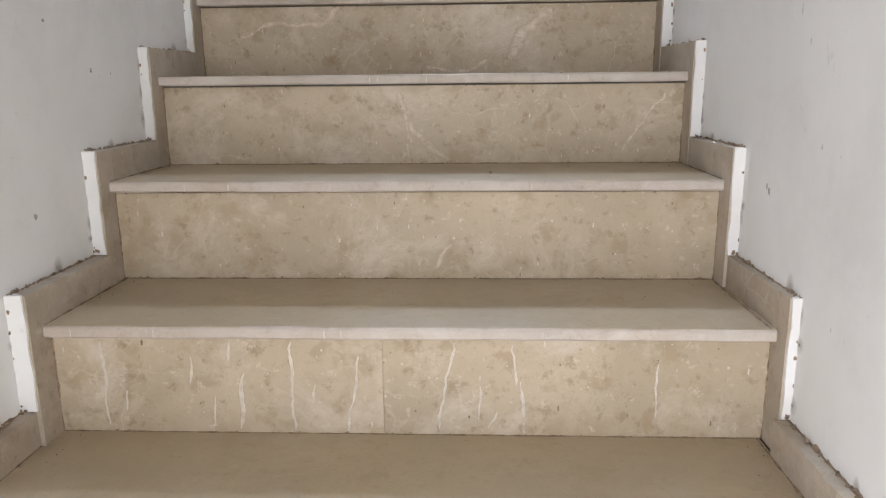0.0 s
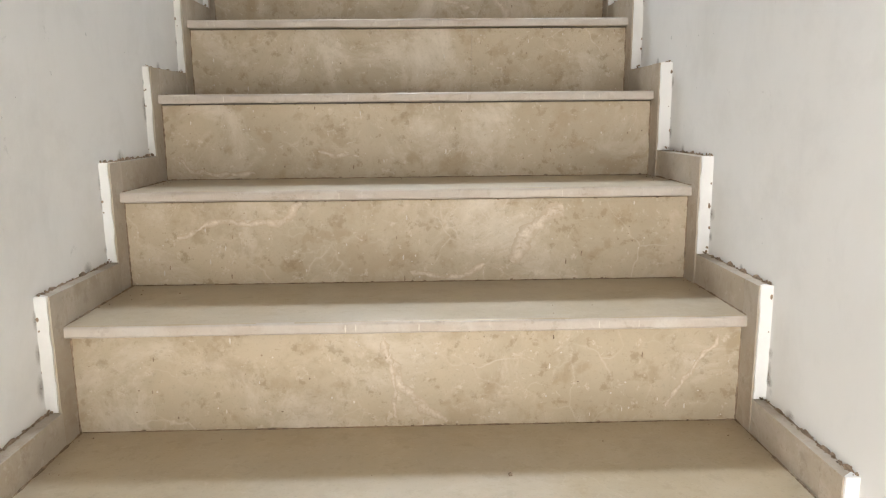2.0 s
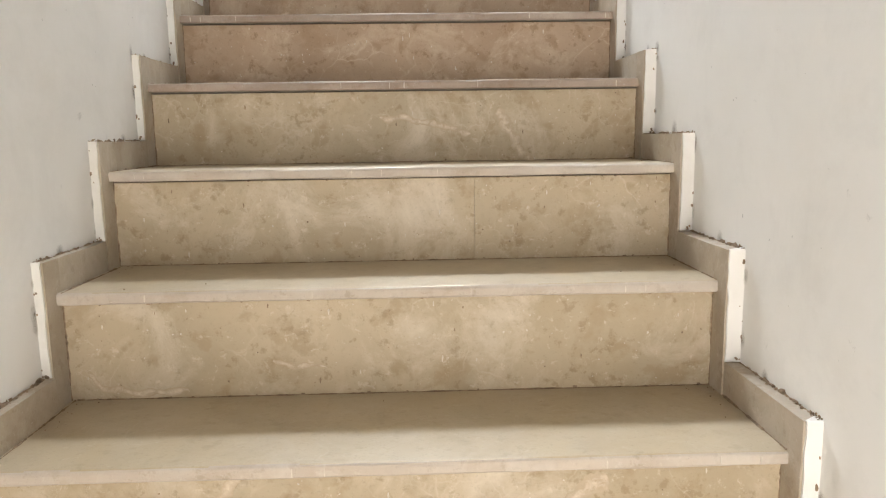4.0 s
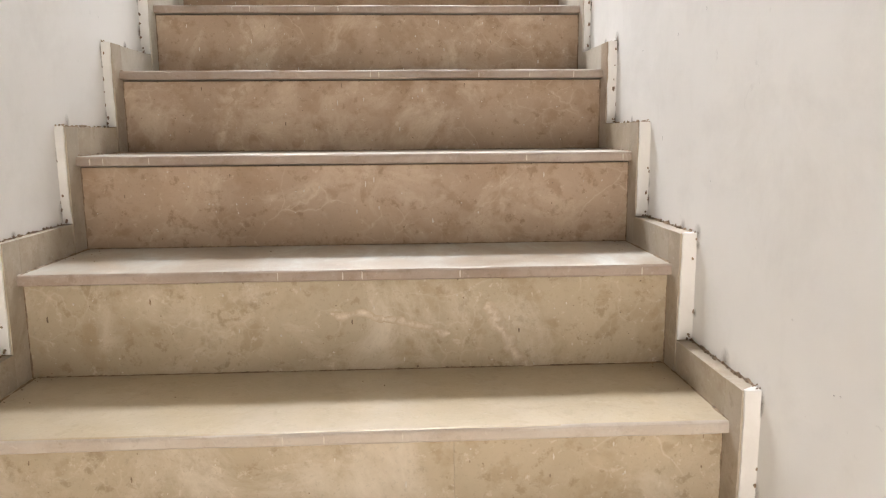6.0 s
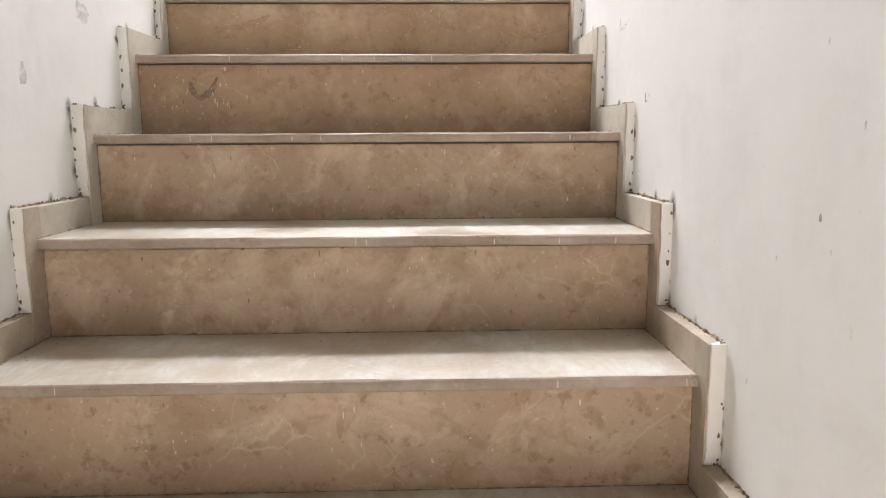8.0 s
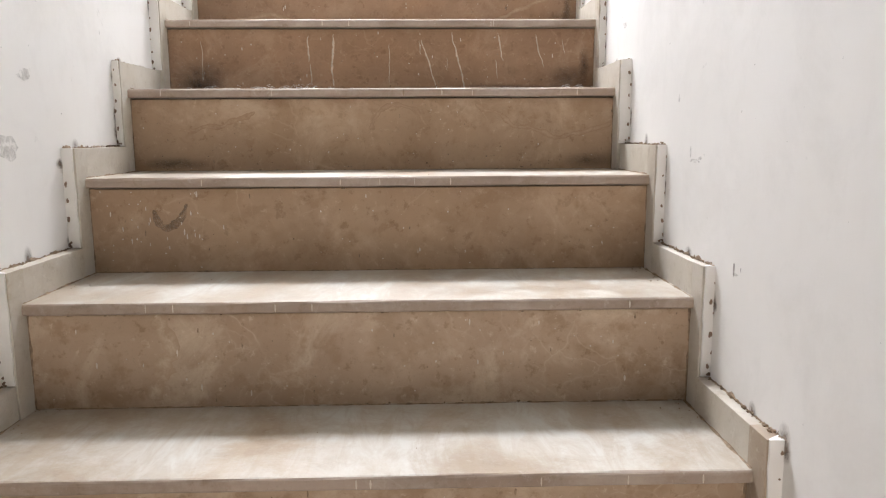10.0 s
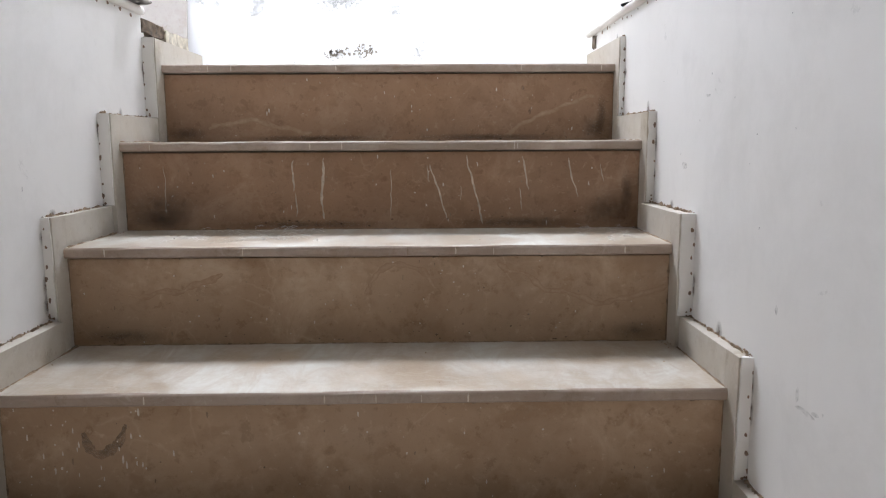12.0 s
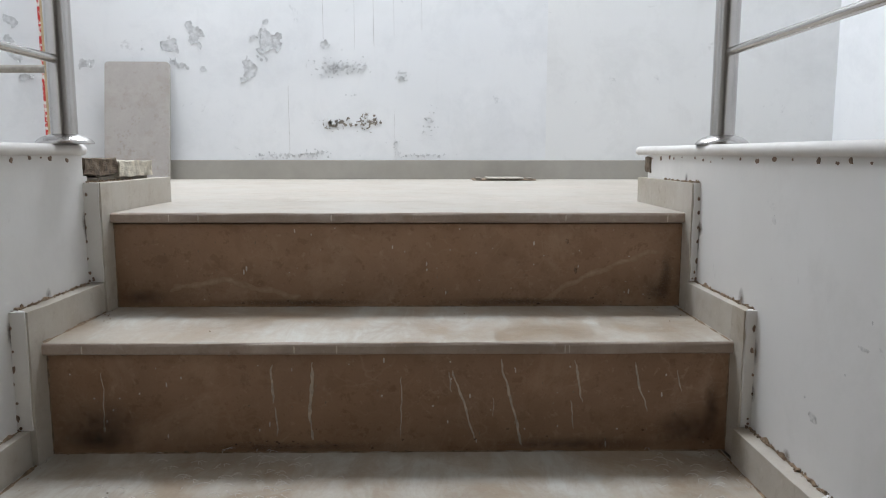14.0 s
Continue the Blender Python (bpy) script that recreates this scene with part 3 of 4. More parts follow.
def ribbon(bm, pts, y, width, wobble=0.002, thick=0.0006, taper=True, flat=False):
    """An uneven upright band on a face that looks to -y, through (x, z) points."""
    ends = [Vector(p) for p in (pts[0], *pts, pts[-1])]
    path = []
    for a, b, c, d in zip(ends, ends[1:], ends[2:], ends[3:]):
        k = max(3, round((c - b).length / 0.004))
        for i in range(k):
            t = i / k
            path.append(0.5 * (2 * b + (c - a) * t + (2 * a - 5 * b + 4 * c - d) * t * t + (3 * b - a - 3 * c + d) * t ** 3))
    path.append(ends[-1])
    seed, last, run = random.uniform(0, 90), None, 0.0
    path = [p + Vector((noise.noise((i * 0.10, seed, 0)), noise.noise((i * 0.10, seed, 7)))) * wobble * 1.6 + Vector((noise.noise((i * 0.42, seed, 3)), 0)) * wobble * 0.5 for i, p in enumerate(path)]
    for i, p in enumerate(path):
        reach = 6 if flat else 1
        t = (path[min(len(path) - 1, i + reach)] - path[max(0, i - reach)]).normalized()
        w = width * (0.75 + 0.55 * noise.noise((i * 0.22, seed, 11)) + 0.35 * noise.noise((i * 0.7, seed, 17)))
        if taper:
            w *= min(1.0, 0.3 + 0.18 * min(i, len(path) - 1 - i))
        nx, nz = -t.y * w / 2, t.x * w / 2
        if flat:
            out = y - thick - i * 3e-6
            ring = [bm.verts.new((p.x + nx, out, p.y + nz)), bm.verts.new((p.x - nx, out, p.y - nz))]
            if last:
                f = bm.faces.new((last[0], last[1], ring[1], ring[0]))
                uv = bm.loops.layers.uv.verify()
                for loop, u in zip(f.loops, (0.0, 1.0, 1.0, 0.0)):
                    loop[uv].uv = (u, 0.5)
            last = ring
            continue
        ring = [bm.verts.new((p.x + nx, y + 0.0002, p.y + nz)), bm.verts.new((p.x + nx * 0.8, y - thick, p.y + nz * 0.8)), bm.verts.new((p.x - nx * 0.8, y - thick, p.y - nz * 0.8)), bm.verts.new((p.x - nx, y + 0.0002, p.y - nz))]
        if last:
            for q in range(3):
                bm.faces.new((last[q], last[q + 1], ring[q + 1], ring[q]))
        last = ring


def face_y(k):
    return step_y(k) + over(k)


def drip(k, x, top, x2, low, width):
    bm = bmesh.new()
    ribbon(bm, [(x, step_z(k) - top), (x2, step_z(k) - low)], face_y(k), width * 0.9, 0.0035)
    part("paint_drip", bm, M_DRIP if k < 9 else M_DRIP_BROWN, RISERS[k], "dried run of whitewash")


LAID = {}


def vein(k, width, *pts):
    bm = bmesh.new()
    LAID[k] = LAID.get(k, 0) + 1
    ribbon(bm, pts, face_y(k) - 0.0003 * LAID[k], width * 1.25, 0.007, 0.00025, flat=True)
    part("vein", bm, M_VEIN if k < 8 else M_VEIN_TAN if k < 11 else M_VEIN_BROWN, RISERS[k], "pale calcite vein")


def specks(k, pale, dark):
    """Spatters of whitewash and dark pits on a riser, splashes on the nosing above it."""
    for count, mat, name in ((pale, M_DRIP, "whitewash_specks"), (dark, M_DIRT, "dark_pits")):
        bm = bmesh.new()
        for _ in range(count):
            x, z = random.uniform(-0.53, 0.53), step_z(k) - random.uniform(0.03, 0.18)
            r = random.uniform(0.0007, 0.0017)
            blob((x, face_y(k), z), AX, AZ, (0, -1, 0), r, r * random.choice((0.8, 1.0, 1.6, 3.5)), 0.0006, 7, 0.35, bm)
        if name == "dark_pits":            # dirt in the joint at the foot of the riser and under the nosing
            for _ in range(34):
                r = random.uniform(0.0006, 0.0017)
                z = step_z(k - 1) + random.uniform(0.0, 0.003) if random.random() < 0.7 else step_z(k) - 0.0235
                blob((random.uniform(-0.54, 0.54), face_y(k), z), AX, AZ, (0, -1, 0), r * random.uniform(1, 3), r, 0.0008, 7, 0.4, bm)
        else:
            for _ in range(5):
                r = random.uniform(0.0007, 0.0015)
                blob((random.uniform(-0.53, 0.53), step_y(k) - 0.0004, step_z(k) - 0.0105), AX, AZ, (0, -1, 0), r, 0.007, 0.0007, 7, 0.2, bm)
        tagged(part(name, bm, mat, RISERS[k]), kind="stuff")


def fillet(bm, pts, u, v, most, seed):
    """A ragged three-cornered ridge of dirt along an inner corner: u and v point away from it along the two faces."""
    last = None
    for i, p in enumerate(pts):
        w = most * max(0.06, 0.45 + 0.75 * noise.noise((i * 0.21, seed, 1.7)) + 0.45 * noise.noise((i * 0.8, seed, 5.1)))
        p = Vector(p)
        ring = [bm.verts.new(p + u * w), bm.verts.new(p + (u + v) * (w * 0.3)), bm.verts.new(p + v * w * 0.8)]
        if last:
            for q in range(2):
                bm.faces.new((last[q], last[q + 1], ring[q + 1], ring[q]))
        last = ring


def joint_dirt(k):
    """Dirt packed into the joints where a tread meets the riser behind it and the skirting beside it."""
    if k >= TOP:
        return
    bm = bmesh.new()
    z, y0, y1, most = step_z(k), step_y(k) + 0.004, face_y(k + 1), 0.0044 if k < 8 else 0.0048
    fillet(bm, [(x, y1 - 0.0002, z + 0.0002) for x in stations(-0.545, 0.545, 0.007)], Vector((0, -1, 0)), Vector((0, 0, 1)), most * 0.7, k)
    for side in (-1, 1):
        xe = side * HALF + (step_x(k) if side * step_x(k) < 0 else 0)
        fillet(bm, [(xe, y, z + 0.0002) for y in stations(y0, y1, 0.006)], Vector((-side, 0, 0)), Vector((0, 0, 1)), most, k + 20 * side)
        xe = side * HALF + step_x(k + 1)
        fillet(bm, [(xe, y1 - 0.0002, h) for h in stations(z, step_z(k + 1) - 0.022, 0.006)], Vector((-side, 0, 0)), Vector((0, -1, 0)), most * 0.8, k + 50 * side)
    tagged(part("joint_dirt", bm, M_DIRT, RISERS[k + 1], "brown dirt packed into the joints"), kind="stuff")


for k in range(0, TOP + 1):
    for ob in [o for o in stairs.children if o.name.startswith("skirting_upright") and abs(o.location.y - (step_y(k) + (over(k) - LEAD) / 2)) < 0.01]:
        dirty_edges(k, 1 if ob.location.x > 0 else -1, ob)
    specks(k, 38, 22)
    joint_dirt(k)
    smudges(k, 1)
    smudges(k, -1)

# runs of whitewash on the first and the last but one riser
for x, top, x2, low, w in ((-0.465, 0.03, -0.462, 0.17, 0.006), (-0.325, 0.055, -0.328, 0.10, 0.005), (-0.245, 0.085, -0.253, 0.175, 0.008), (-0.262, 0.03, -0.268, 0.06, 0.006),
                           (-0.166, 0.03, -0.168, 0.178, 0.006), (-0.060, 0.055, -0.084, 0.178, 0.006), (0.085, 0.03, 0.057, 0.175, 0.006), (0.124, 0.10, 0.122, 0.155, 0.005),
                           (0.174, 0.03, 0.176, 0.10, 0.005), (0.186, 0.09, 0.193, 0.15, 0.006), (0.150, 0.14, 0.138, 0.17, 0.005), (0.394, 0.06, 0.392, 0.15, 0.004), (-0.43, 0.11, -0.435, 0.145, 0.005), (-0.29, 0.12, -0.296, 0.175, 0.004), (-0.135, 0.10, -0.14, 0.13, 0.005)):
    drip(1, x, top, x2, low, w)
for x, top, x2, low, w in ((-0.186, 0.037, -0.187, 0.105, 0.005), (-0.183, 0.11, -0.180, 0.16, 0.003), (-0.122, 0.033, -0.125, 0.165, 0.0065), (0.104, 0.05, 0.139, 0.165, 0.005), (0.097, 0.052, 0.103, 0.085, 0.004),
                           (0.181, 0.032, 0.219, 0.178, 0.0055), (0.300, 0.032, 0.315, 0.105, 0.005), (0.297, 0.10, 0.304, 0.15, 0.003), (0.401, 0.038, 0.422, 0.12, 0.0045), (0.171, 0.095, 0.171, 0.125, 0.003),
                           (0.021, 0.06, 0.019, 0.165, 0.0025), (-0.459, 0.05, -0.460, 0.15, 0.0025), (0.467, 0.05, 0.475, 0.085, 0.003)):
    drip(13, x, top, x2, low, w)

vein(3, 0.016, (-0.046, 0.526), (-0.012, 0.441), (0.059, 0.374))
vein(3, 0.010, (-0.030, 0.50), (-0.020, 0.385))
vein(3, 0.008, (0.508, 0.518), (0.426, 0.392))
vein(2, 0.009, (0.031, 0.197), (0.074, 0.251))
vein(4, 0.013, (-0.455, 0.651), (-0.355, 0.679), (-0.262, 0.678), (-0.204, 0.714))
vein(4, 0.034, (0.198, 0.592), (0.240, 0.652), (0.294, 0.708))
vein(4, 0.012, (-0.002, 0.576), (0.075, 0.564), (0.142, 0.583))
vein(5, 0.011, (-0.530, 0.790), (-0.480, 0.756), (-0.352, 0.748))
vein(5, 0.010, (-0.213, 0.800), (-0.165, 0.785), (-0.117, 0.787))
vein(7, 0.014, (-0.044, 1.219), (0.082, 1.202), (0.164, 1.175))
vein(7, 0.026, (0.229, 1.236), (0.275, 1.148), (0.308, 1.109))
vein(9, 0.030, (-0.281, 1.632), (-0.312, 1.571), (-0.340, 1.486))
vein(10, 0.028, (-0.336, 1.825), (-0.320, 1.769), (-0.351, 1.679))
vein(12, 0.010, (-0.444, 2.126), (-0.336, 2.140), (-0.272, 2.165))
vein(12, 0.010, (-0.020, 2.127), (0.035, 2.182), (0.113, 2.146))
vein(12, 0.012, (0.225, 2.181), (0.399, 2.113), (0.540, 2.143))
vein(14, 0.012, (-0.446, 2.437), (-0.345, 2.461), (-0.183, 2.423))
vein(14, 0.011, (0.286, 2.421), (0.425, 2.490), (0.513, 2.515))

bm = bmesh.new()
ribbon(bm, [(-0.424, 1.972), (-0.416, 1.948), (-0.400, 1.936), (-0.380, 1.946), (-0.366, 1.964), (-0.360, 1.984)], face_y(11), 0.019, 0.002, 0.0005)
part("stain", bm, M_DAMP, RISERS[11], "dark curved damp stain")
for x, z in ((0.333, 2.535), (0.352, 2.486), (0.350, 2.478)):
    part("stain", blob((x, face_y(14), z), AX, AZ, (0, -1, 0), 0.0035, 0.0055, 0.0006, 10, 0.5), M_STAIN, RISERS[14], "dark spot")
bm = bmesh.new()
for _ in range(34):
    r = random.uniform(0.0008, 0.0018)
    blob((random.uniform(-0.53, -0.33), face_y(11), step_z(11) - random.uniform(0.026, 0.15)), AX, AZ, (0, -1, 0), r, r * random.choice((1.0, 1.5, 4.0)), 0.0006, 8, 0.35, bm)
tagged(part("whitewash_specks", bm, M_DRIP, RISERS[11], "spattered whitewash"), kind="stuff")
# soft dark patches at the foot and ends of the upper risers
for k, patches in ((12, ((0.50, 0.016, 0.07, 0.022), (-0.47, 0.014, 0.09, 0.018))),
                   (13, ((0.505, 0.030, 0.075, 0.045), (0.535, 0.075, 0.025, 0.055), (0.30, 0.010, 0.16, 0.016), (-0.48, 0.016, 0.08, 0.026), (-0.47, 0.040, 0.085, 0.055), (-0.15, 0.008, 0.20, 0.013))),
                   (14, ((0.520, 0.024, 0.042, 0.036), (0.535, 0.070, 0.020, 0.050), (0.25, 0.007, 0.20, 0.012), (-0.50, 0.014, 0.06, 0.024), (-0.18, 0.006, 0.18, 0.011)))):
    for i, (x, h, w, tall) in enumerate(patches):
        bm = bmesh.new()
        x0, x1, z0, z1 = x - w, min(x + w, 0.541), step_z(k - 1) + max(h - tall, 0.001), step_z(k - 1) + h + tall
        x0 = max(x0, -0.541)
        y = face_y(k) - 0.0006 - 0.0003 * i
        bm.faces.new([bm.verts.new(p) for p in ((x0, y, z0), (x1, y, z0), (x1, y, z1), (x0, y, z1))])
        part("grime", bm, M_FOOT_DARK, RISERS[k], "soft dark patch along the foot of the riser")
    bm = bmesh.new()
    for _ in range(36):
        r = random.uniform(0.0006, 0.0018)
        blob((random.uniform(-0.54, 0.54), face_y(k) - random.uniform(0, 0.0004), step_z(k - 1) + 0.003 + abs(random.gauss(0, 0.018))), AX, AZ, (0, -1, 0), r * random.uniform(1, 2), r, 0.0004, 8, 0.4, bm)
    tagged(part("grime_specks", bm, M_STAIN, RISERS[k], "brown specks on the riser"), kind="stuff")

# scuffs on the stair walls
for side, y, z, ry, rz, mat in ((1, 2.579, 2.069, 0.020, 0.004, M_HAZE), (1, 2.60, 2.085, 0.003, 0.012, M_HAZE), (1, 2.555, 2.075, 0.008, 0.003, M_HAZE), (1, 2.394, 1.907, 0.010, 0.002, M_HAZE), (1, 2.40, 1.915, 0.0025, 0.010, M_SMUDGE),
                                (1, 2.669, 2.181, 0.003, 0.009, M_HAZE), (1, 0.352, 0.368, 0.003, 0.006, M_SMUDGE), (1, 0.362, 0.374, 0.002, 0.005, M_SMUDGE), (1, 0.294, 0.634, 0.0018, 0.010, M_HAZE), (-1, 0.526, 0.564, 0.003, 0.004, M_SMUDGE),
                                (-1, 0.307, 0.338, 0.005, 0.004, M_SMUDGE), (-1, 0.395, 0.640, 0.003, 0.003, M_SMUDGE), (-1, 2.62, 2.22, 0.020, 0.010, M_HAZE), (-1, 2.56, 2.10, 0.030, 0.020, M_HAZE), (-1, 2.30, 1.95, 0.012, 0.020, M_HAZE), (-1, 1.52, 1.62, 0.004, 0.004, M_HAZE), (1, 1.75, 1.75, 0.003, 0.004, M_SMUDGE), (-1, 1.2, 1.30, 0.004, 0.003, M_SMUDGE), (1, 3.05, 2.36, 0.012, 0.006, M_HAZE), (1, 2.95, 2.48, 0.010, 0.003, M_HAZE)):
    part("scuff", blob((side * WALL, y, z), AY, AZ, (-side, 0, 0), ry, rz, 0.0005, 13, 0.45), mat, WALLS[side], "grey scuff mark")

for side, name in ((1, "wall_east"), (-1, "wall_west")):
    bm = bmesh.new()
    for _ in range(150):
        y = random.uniform(-0.6, 3.3)
        z = y * RISE / GOING + random.uniform(0.10, 1.1)
        if z > 2.66:
            continue
        r = random.choice((0.0006, 0.0009, 0.0013, 0.0018))
        blob((side * WALL, y, z), AY, AZ, (-side, 0, 0), r, r * random.choice((0.8, 1.0, 2.5)), 0.0004, 7, 0.4, bm)
    tagged(part("wall_specks", bm, M_HAZE), "small grey specks and knocks on the white wall", "dirt", kind="stuff")

# rust-brown nicks under the copings
for side, end in ((1, 3.80), (-1, 3.46)):
    bm = bmesh.new()
    y = WELL_Y + 0.03
    while y < end:
        s = random.choice((0.0016, 0.0024, 0.0042))
        blob((side * WALL, y, PARAPET_TOP - random.uniform(0.003, 0.012)), AY, AZ, (-side, 0, 0), s * random.uniform(0.8, 1.6), s, 0.001, 10, 0.5, bm)
        y += random.uniform(0.025, 0.075)
    tagged(part("paint_nicks", bm, M_RUST), "rust-brown nicks in the paint under the coping", "dirt", kind="stuff")


def lump(x0, x1, y0, y1, z0, z1, rough, cuts=7):
    bm = box(x0, x1, y0, y1, z0, z1)
    bmesh.ops.subdivide_edges(bm, edges=bm.edges[:], cuts=cuts, use_grid_fill=True)
    for v in bm.verts:
        q = noise.noise_vector(v.co * 70) * rough + noise.noise_vector(v.co * 25) * rough
        v.co += q
    return bm


curb = empty("broken_curb", (-0.65, 3.62, FLOOR_UP), "broken masonry curb with crumbled mortar beside the landing", "curb")
part("masonry", box(-0.720, -0.574, 3.504, 3.80, FLOOR_UP, 2.658), M_CONCRETE, curb)
part("mortar", lump(-0.717, -0.566, 3.492, 3.625, 2.662, 2.694, 0.004), M_BRICK, curb, "dark crumbled mortar")
part("render_coat", lump(-0.717, -0.562, 3.625, 3.80, 2.656, 2.688, 0.0025), M_RENDER, curb, "cream crumbled render")
curb_e = empty("broken_curb", (0.65, 3.81, FLOOR_UP), "chipped plaster end under the coping", "curb")
part("mortar", lump(0.567, 0.72, 3.795, 3.835, 2.661, 2.696, 0.003, 5), M_BRICK, curb_e, "dark crumbled mortar")

# peeling paint on the landing wall
def peeling(x, z, w, h, level, cell, mat=None, speck=0.0):
    """A ragged patch: a sheet cut along the level line of a crumpled height field inside an ellipse."""
    ob = empty("peeling_paint", (x, FAR_Y, z), "patch of bare grey plaster where white paint has flaked off", "peeling paint", "structure", "peeling patches")
    bm, rim = bmesh.new(), bmesh.new()
    nx, nz = max(6, round(1.5 * w / cell)), max(6, round(1.5 * h / cell))
    seed = Vector((x * 7.3, z * 5.1, x * z))
    size = speck or 0.5 * min(w, h) + 0.012
    core, slope = (0.30, 0.38) if speck else (0.62, 0.80)

    def height(i, j):
        u, v = (i / nx - 0.5) * 3.0, (j / nz - 0.5) * 3.0
        p = Vector((i * cell, j * cell, 0)) / size
        rough = noise.noise(p * 1.1 + seed) * 0.55 + noise.noise(p * 2.6 + seed) * 0.38 + noise.noise(p * 6.0 + seed) * 0.24
        return rough + core - slope * (u * u + v * v) ** 0.5 - (level - 0.45) * 1.2

    grid = [[height(i, j) for j in range(nz + 1)] for i in range(nx + 1)]

    def at(i, j, deep=0.0008):
        return Vector((x + (i / nx - 0.5) * 1.5 * w, FAR_Y - deep, z + (j / nz - 0.5) * 1.5 * h))

    for i in range(nx):
        for j in range(nz):
            ring = [(i, j), (i + 1, j), (i + 1, j + 1), (i, j + 1)]
            loop, cut = [], []
            for a, b in zip(ring, ring[1:] + ring[:1]):
                fa, fb = grid[a[0]][a[1]], grid[b[0]][b[1]]
                if fa > 0:
                    loop.append(at(*a))
                if (fa > 0) != (fb > 0):
                    t = fa / (fa - fb)
                    q = at(a[0] + (b[0] - a[0]) * t, a[1] + (b[1] - a[1]) * t)
                    loop.append(q)
                    cut.append(q)
            if len(loop) > 2:
                bm.faces.new([bm.verts.new(p) for p in loop])
            if len(cut) == 2 and noise.noise(cut[0] * 40) > -0.05:      # paint lifting along the rim
                lift = Vector((0, -0.0022, 0)) + Vector((0.0012, 0, 0.0012)) * noise.noise(cut[0] * 90)
                out = (at(i + 0.5, j + 0.5) - Vector((x, FAR_Y, z))).normalized() * cell * 0.55
                rim.faces.new([rim.verts.new(p) for p in (cut[0], cut[1], cut[1] + lift - out * 0.4, cut[0] + lift - out * 0.4)])
    bmesh.ops.remove_doubles(bm, verts=bm.verts, dist=0.00005)
    part("bare_plaster", bm, mat or M_PLASTER_BARE, ob)
    if rim.faces:
        part("paint_flakes", rim, M_FLAKE, ob, "curled white flakes of paint")
    return ob


for row in ((-0.637, 3.194, 0.152, 0.195, 0.56), (-0.714, 3.062, 0.097, 0.108, 0.48), (-0.941, 3.202, 0.110, 0.107, 0.54), (-1.057, 3.165, 0.096, 0.168, 0.54),
            (-1.166, 3.136, 0.043, 0.093, 0.61), (-1.001, 3.078, 0.059, 0.061, 0.64), (-1.408, 3.084, 0.093, 0.042, 0.56), (-0.391, 3.162, 0.052, 0.060, 0.61),
            (-1.700, 3.270, 0.089, 0.079, 0.56), (-1.697, 3.112, 0.076, 0.061, 0.56), (-1.663, 3.025, 0.092, 0.042, 0.56), (-1.720, 3.182, 0.057, 0.069, 0.58),
            (-1.163, 3.163, 0.040, 0.081, 0.61), (-0.911, 3.062, 0.037, 0.038, 0.66)):
    peeling(*row, 0.0035)
for row in ((-0.328, 3.068, 0.231, 0.070, 0.6), (-0.231, 3.087, 0.071, 0.070, 0.74), (-0.057, 3.031, 0.048, 0.043, 0.56), (0.059, 2.825, 0.083, 0.169, 0.74),
            (-0.088, 2.745, 0.146, 0.097, 0.84), (-0.579, 2.693, 0.269, 0.024, 0.58), (-0.432, 2.703, 0.146, 0.034, 0.6), (0.035, 2.694, 0.295, 0.019, 0.63),
            (-0.281, 2.949, 0.096, 0.033, 0.84)):
    peeling(*row, 0.0022, speck=0.013)
for row in ((-0.322, 2.832, 0.156, 0.048, 0.62), (-0.195, 2.839, 0.082, 0.062, 0.58), (-0.361, 2.830, 0.075, 0.035, 0.55)):
    peeling(*row, 0.0022, M_CONCRETE, 0.016)

# hairline cracks and dirty runs
for x, z0, z1, w in ((-0.548, 2.688, 2.99, 0.0014), (-0.394, 3.184, 3.451, 0.0014), (-0.261, 3.144, 3.451, 0.0012), (-0.179, 3.154, 3.451, 0.0016), (-0.092, 3.195, 3.42, 0.0010), (0.026, 3.215, 3.4, 0.0009), (-0.092, 2.683, 2.887, 0.0008)):
    bm = bmesh.new()
    ribbon(bm, [(x, z1), (x + 0.002, z0)], FAR_Y, w, 0.0007, 0.0004)
    tagged(part("crack", bm, M_SMUDGE), "thin grey hairline crack and run in the wall paint", "crack", "cracks in the landing wall", "structure")

# leaning slab
bm = bmesh.new()
outline = [(-0.134, 0.0), (0.134, 0.0)] + [(sx * 0.134 - sx * 0.016 * (1 - math.cos(a)), 0.480 + 0.016 * math.sin(a)) for sx, turns in ((1, (0, 0.4, 0.8, 1.2, 1.57)), (-1, (1.57, 1.2, 0.8, 0.4, 0))) for a in turns]
face = bm.faces.new([bm.verts.new((x, -0.009, z)) for x, z in outline])
grown = bmesh.ops.extrude_face_region(bm, geom=[face])["geom"]
bmesh.ops.translate(bm, verts=[g for g in grown if isinstance(g, bmesh.types.BMVert)], vec=(0, 0.018, 0))
slab = part("stone_slab", bm, M_SLAB)
slab.matrix_basis = pose(-1.168, 5.226, FLOOR_UP + 0.001, -8.0, 0, 1.5) @ Matrix.Translation((0, 0, 0.248))
tagged(slab, "offcut slab of grey-beige stone leaning on the landing wall", "stone slab")

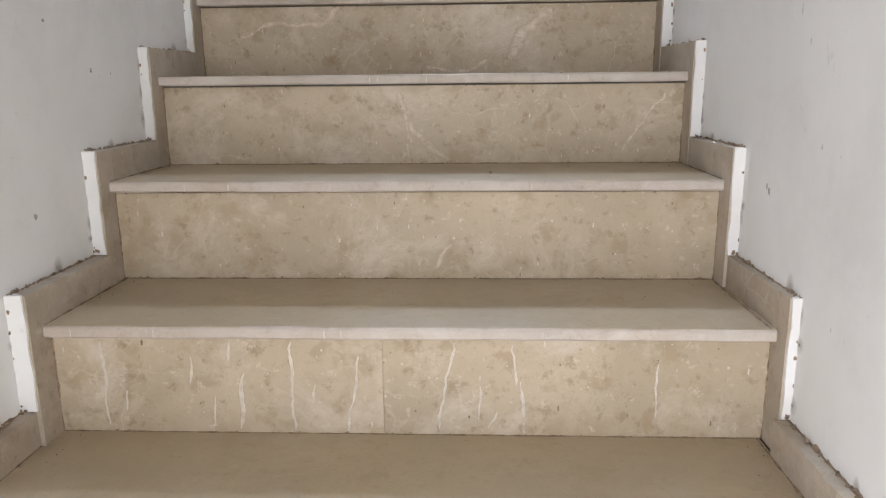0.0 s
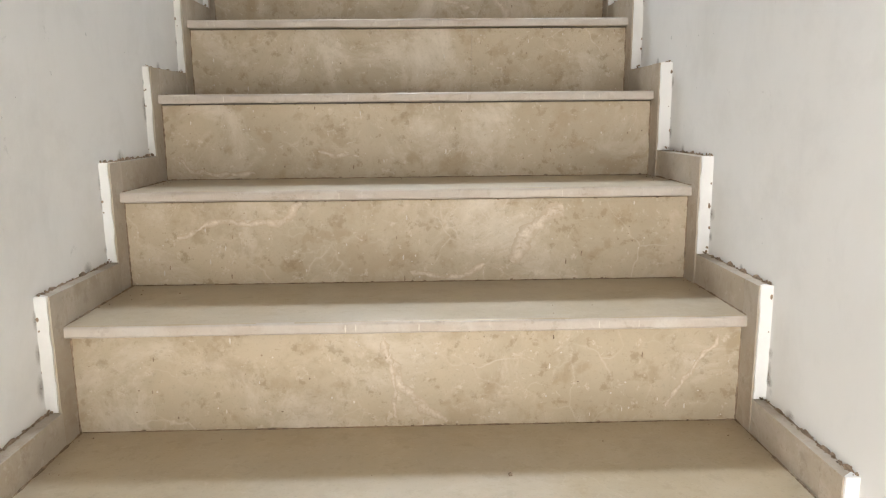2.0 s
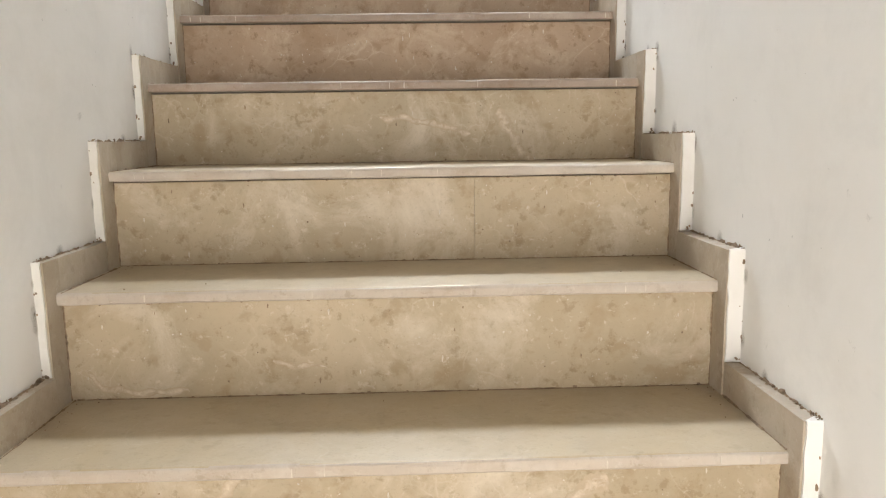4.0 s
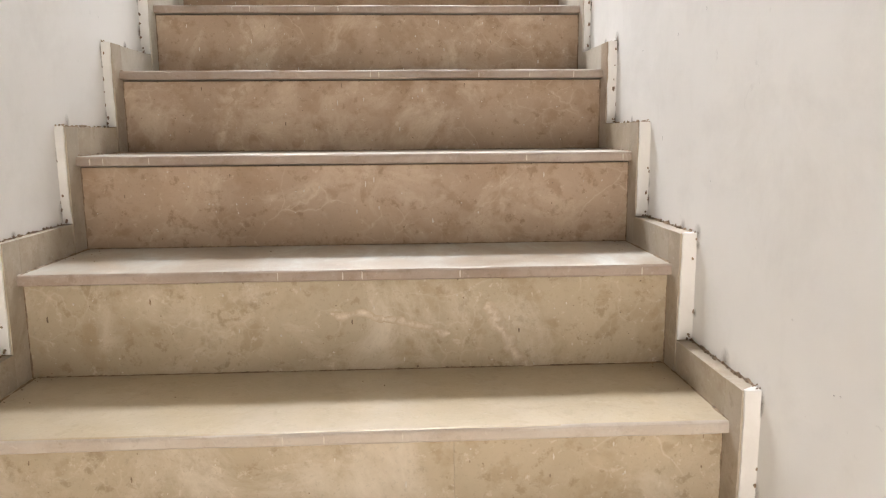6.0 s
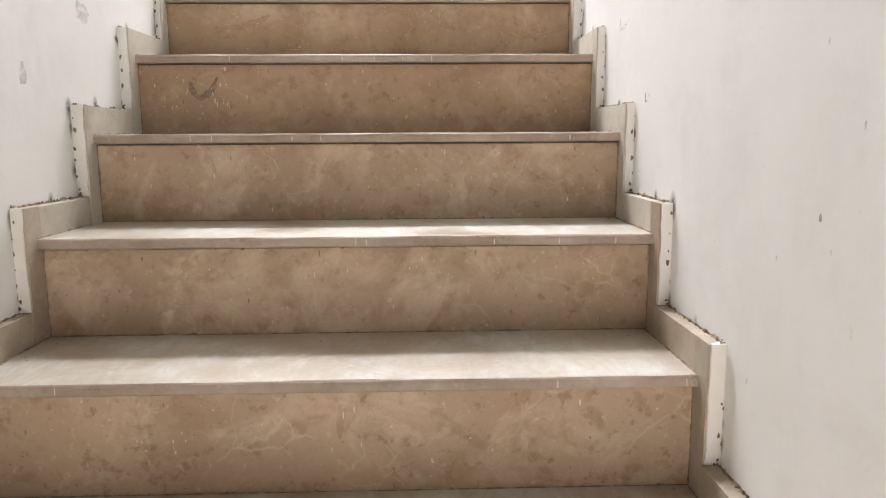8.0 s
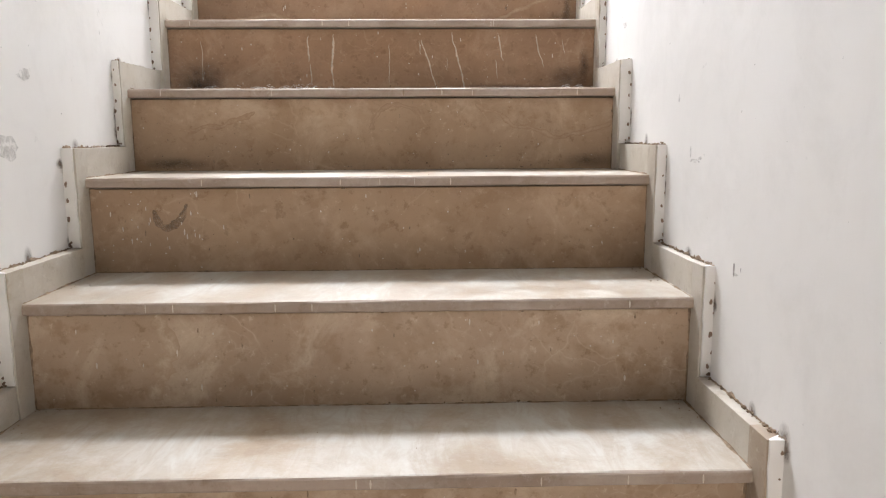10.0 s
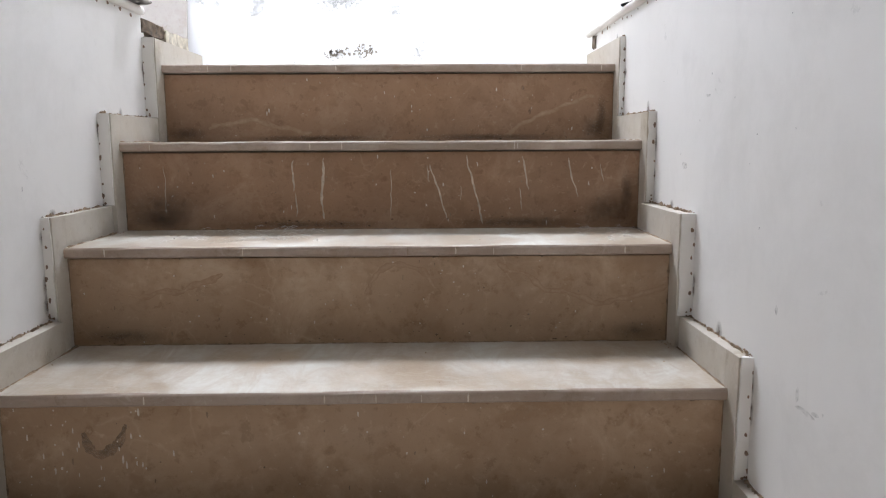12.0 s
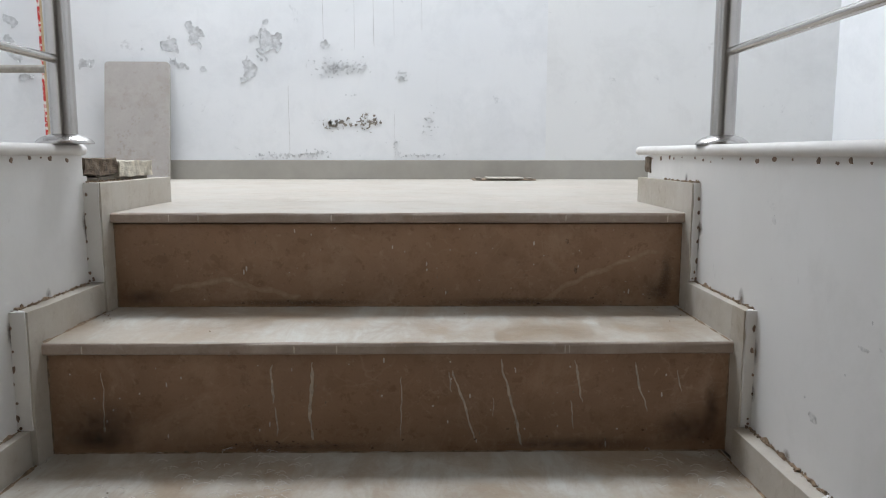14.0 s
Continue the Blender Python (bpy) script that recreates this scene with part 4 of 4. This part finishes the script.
# staff, prop and drain
m_red, n, l, b = shader("red_white_staff", 0.6)
f = noise_tex(n, l, coords(n, l), 58.0, 3.0, 0.6)
l.new(mix(n, l, ramp(n, l, f, (0.51, 0.0), (0.56, 1.0)), (0.52, 0.035, 0.03), (0.75, 0.70, 0.66)), b.inputs["Base Color"])
staff = part("measuring_staff", box(-1.566, -1.535, 5.276, 5.288, FLOOR_UP, 4.1, 0.0015), m_red)
tagged(staff, "red staff with white flecks standing against the wall", "staff")
prop = empty("timber_prop", (-1.398, 5.055, FLOOR_UP), "pale timber upright with a grey pipe fixed to it", "prop")
part("upright", box(-1.431, -1.365, 5.035, 5.080, FLOOR_UP, 4.3, 0.003), M_WOOD, prop)
part("pipe", tube((-2.3, 5.040, 3.027), (-1.424, 5.040, 3.027), 0.0155, 18), simple("grey_pipe", (0.36, 0.33, 0.29), 0.5, metal=0.3, spread=0.2), prop, "grey-brown metal pipe")
drain = empty("floor_drain", (0.370, 5.20, FLOOR_UP), "lifted floor drain cover beside the wall skirting", "drain")
# A flat dark sheet on the floor gives the darkness inside the open drain.
part("recess", box(0.240, 0.500, 5.14, 5.285, FLOOR_UP + 0.001, FLOOR_UP + 0.005, 0.001), M_DIRT, drain, "dark sheet in place of the open drain recess")
part("cover", box(0.296, 0.446, 5.12, 5.27, FLOOR_UP + 0.007, FLOOR_UP + 0.013, 0.002), M_LANDING, drain, "pale cover plate")
for x in (0.253, 0.463):
    part("edge_piece", lump(x, x + 0.022, 5.14, 5.27, FLOOR_UP + 0.003, FLOOR_UP + 0.012, 0.002, 3), M_CONCRETE, drain)

# fluff swept against the riser, crumbs on the treads
bm = bmesh.new()
for _ in range(170):
    x = random.choice((random.gauss(-0.33, 0.05), random.gauss(-0.21, 0.05), random.gauss(-0.17, 0.03), random.gauss(0.47, 0.04)))
    x = max(-0.53, min(0.53, x))
    y, z = step_y(12) + random.uniform(0.04, 0.262), step_z(12) + random.uniform(0.0008, 0.012) * random.random()
    a, r = random.uniform(0, 6.28), random.uniform(0.006, 0.016)
    pts = [Vector((x + r * math.cos(a + i * 0.6), y + 0.5 * r * math.sin(a + i * 0.6), z + 0.004 * math.sin(i) ** 2)) for i in range(4)]
    for p, q in zip(pts, pts[1:]):
        tube(p, q, 0.0003, 4, bm, False)
tagged(part("fluff", bm, M_FLUFF), "tangled grey fluff swept against the foot of a riser", "dust", kind="stuff")
bm = bmesh.new()
for k in range(0, TOP):
    for _ in range(4):
        crumb(bm, (random.uniform(-0.5, 0.5), step_y(k) + random.uniform(0.02, 0.25), step_z(k) + 0.0008), random.uniform(0.0005, 0.0012))
    for side in (-1, 1):
        for _ in range(9):
            d = random.random() ** 2
            crumb(bm, (side * (0.544 - 0.05 * random.random() ** 2), step_y(k) + 0.258 - 0.14 * d, step_z(k) + 0.0005), random.uniform(0.0005, 0.0013))
crumb(bm, (0.145, step_y(2) + 0.10, step_z(2) + 0.002), 0.0035)
tagged(part("grit", bm, M_DIRT), "dark grit and crumbs lying on the treads", "dirt", kind="stuff")
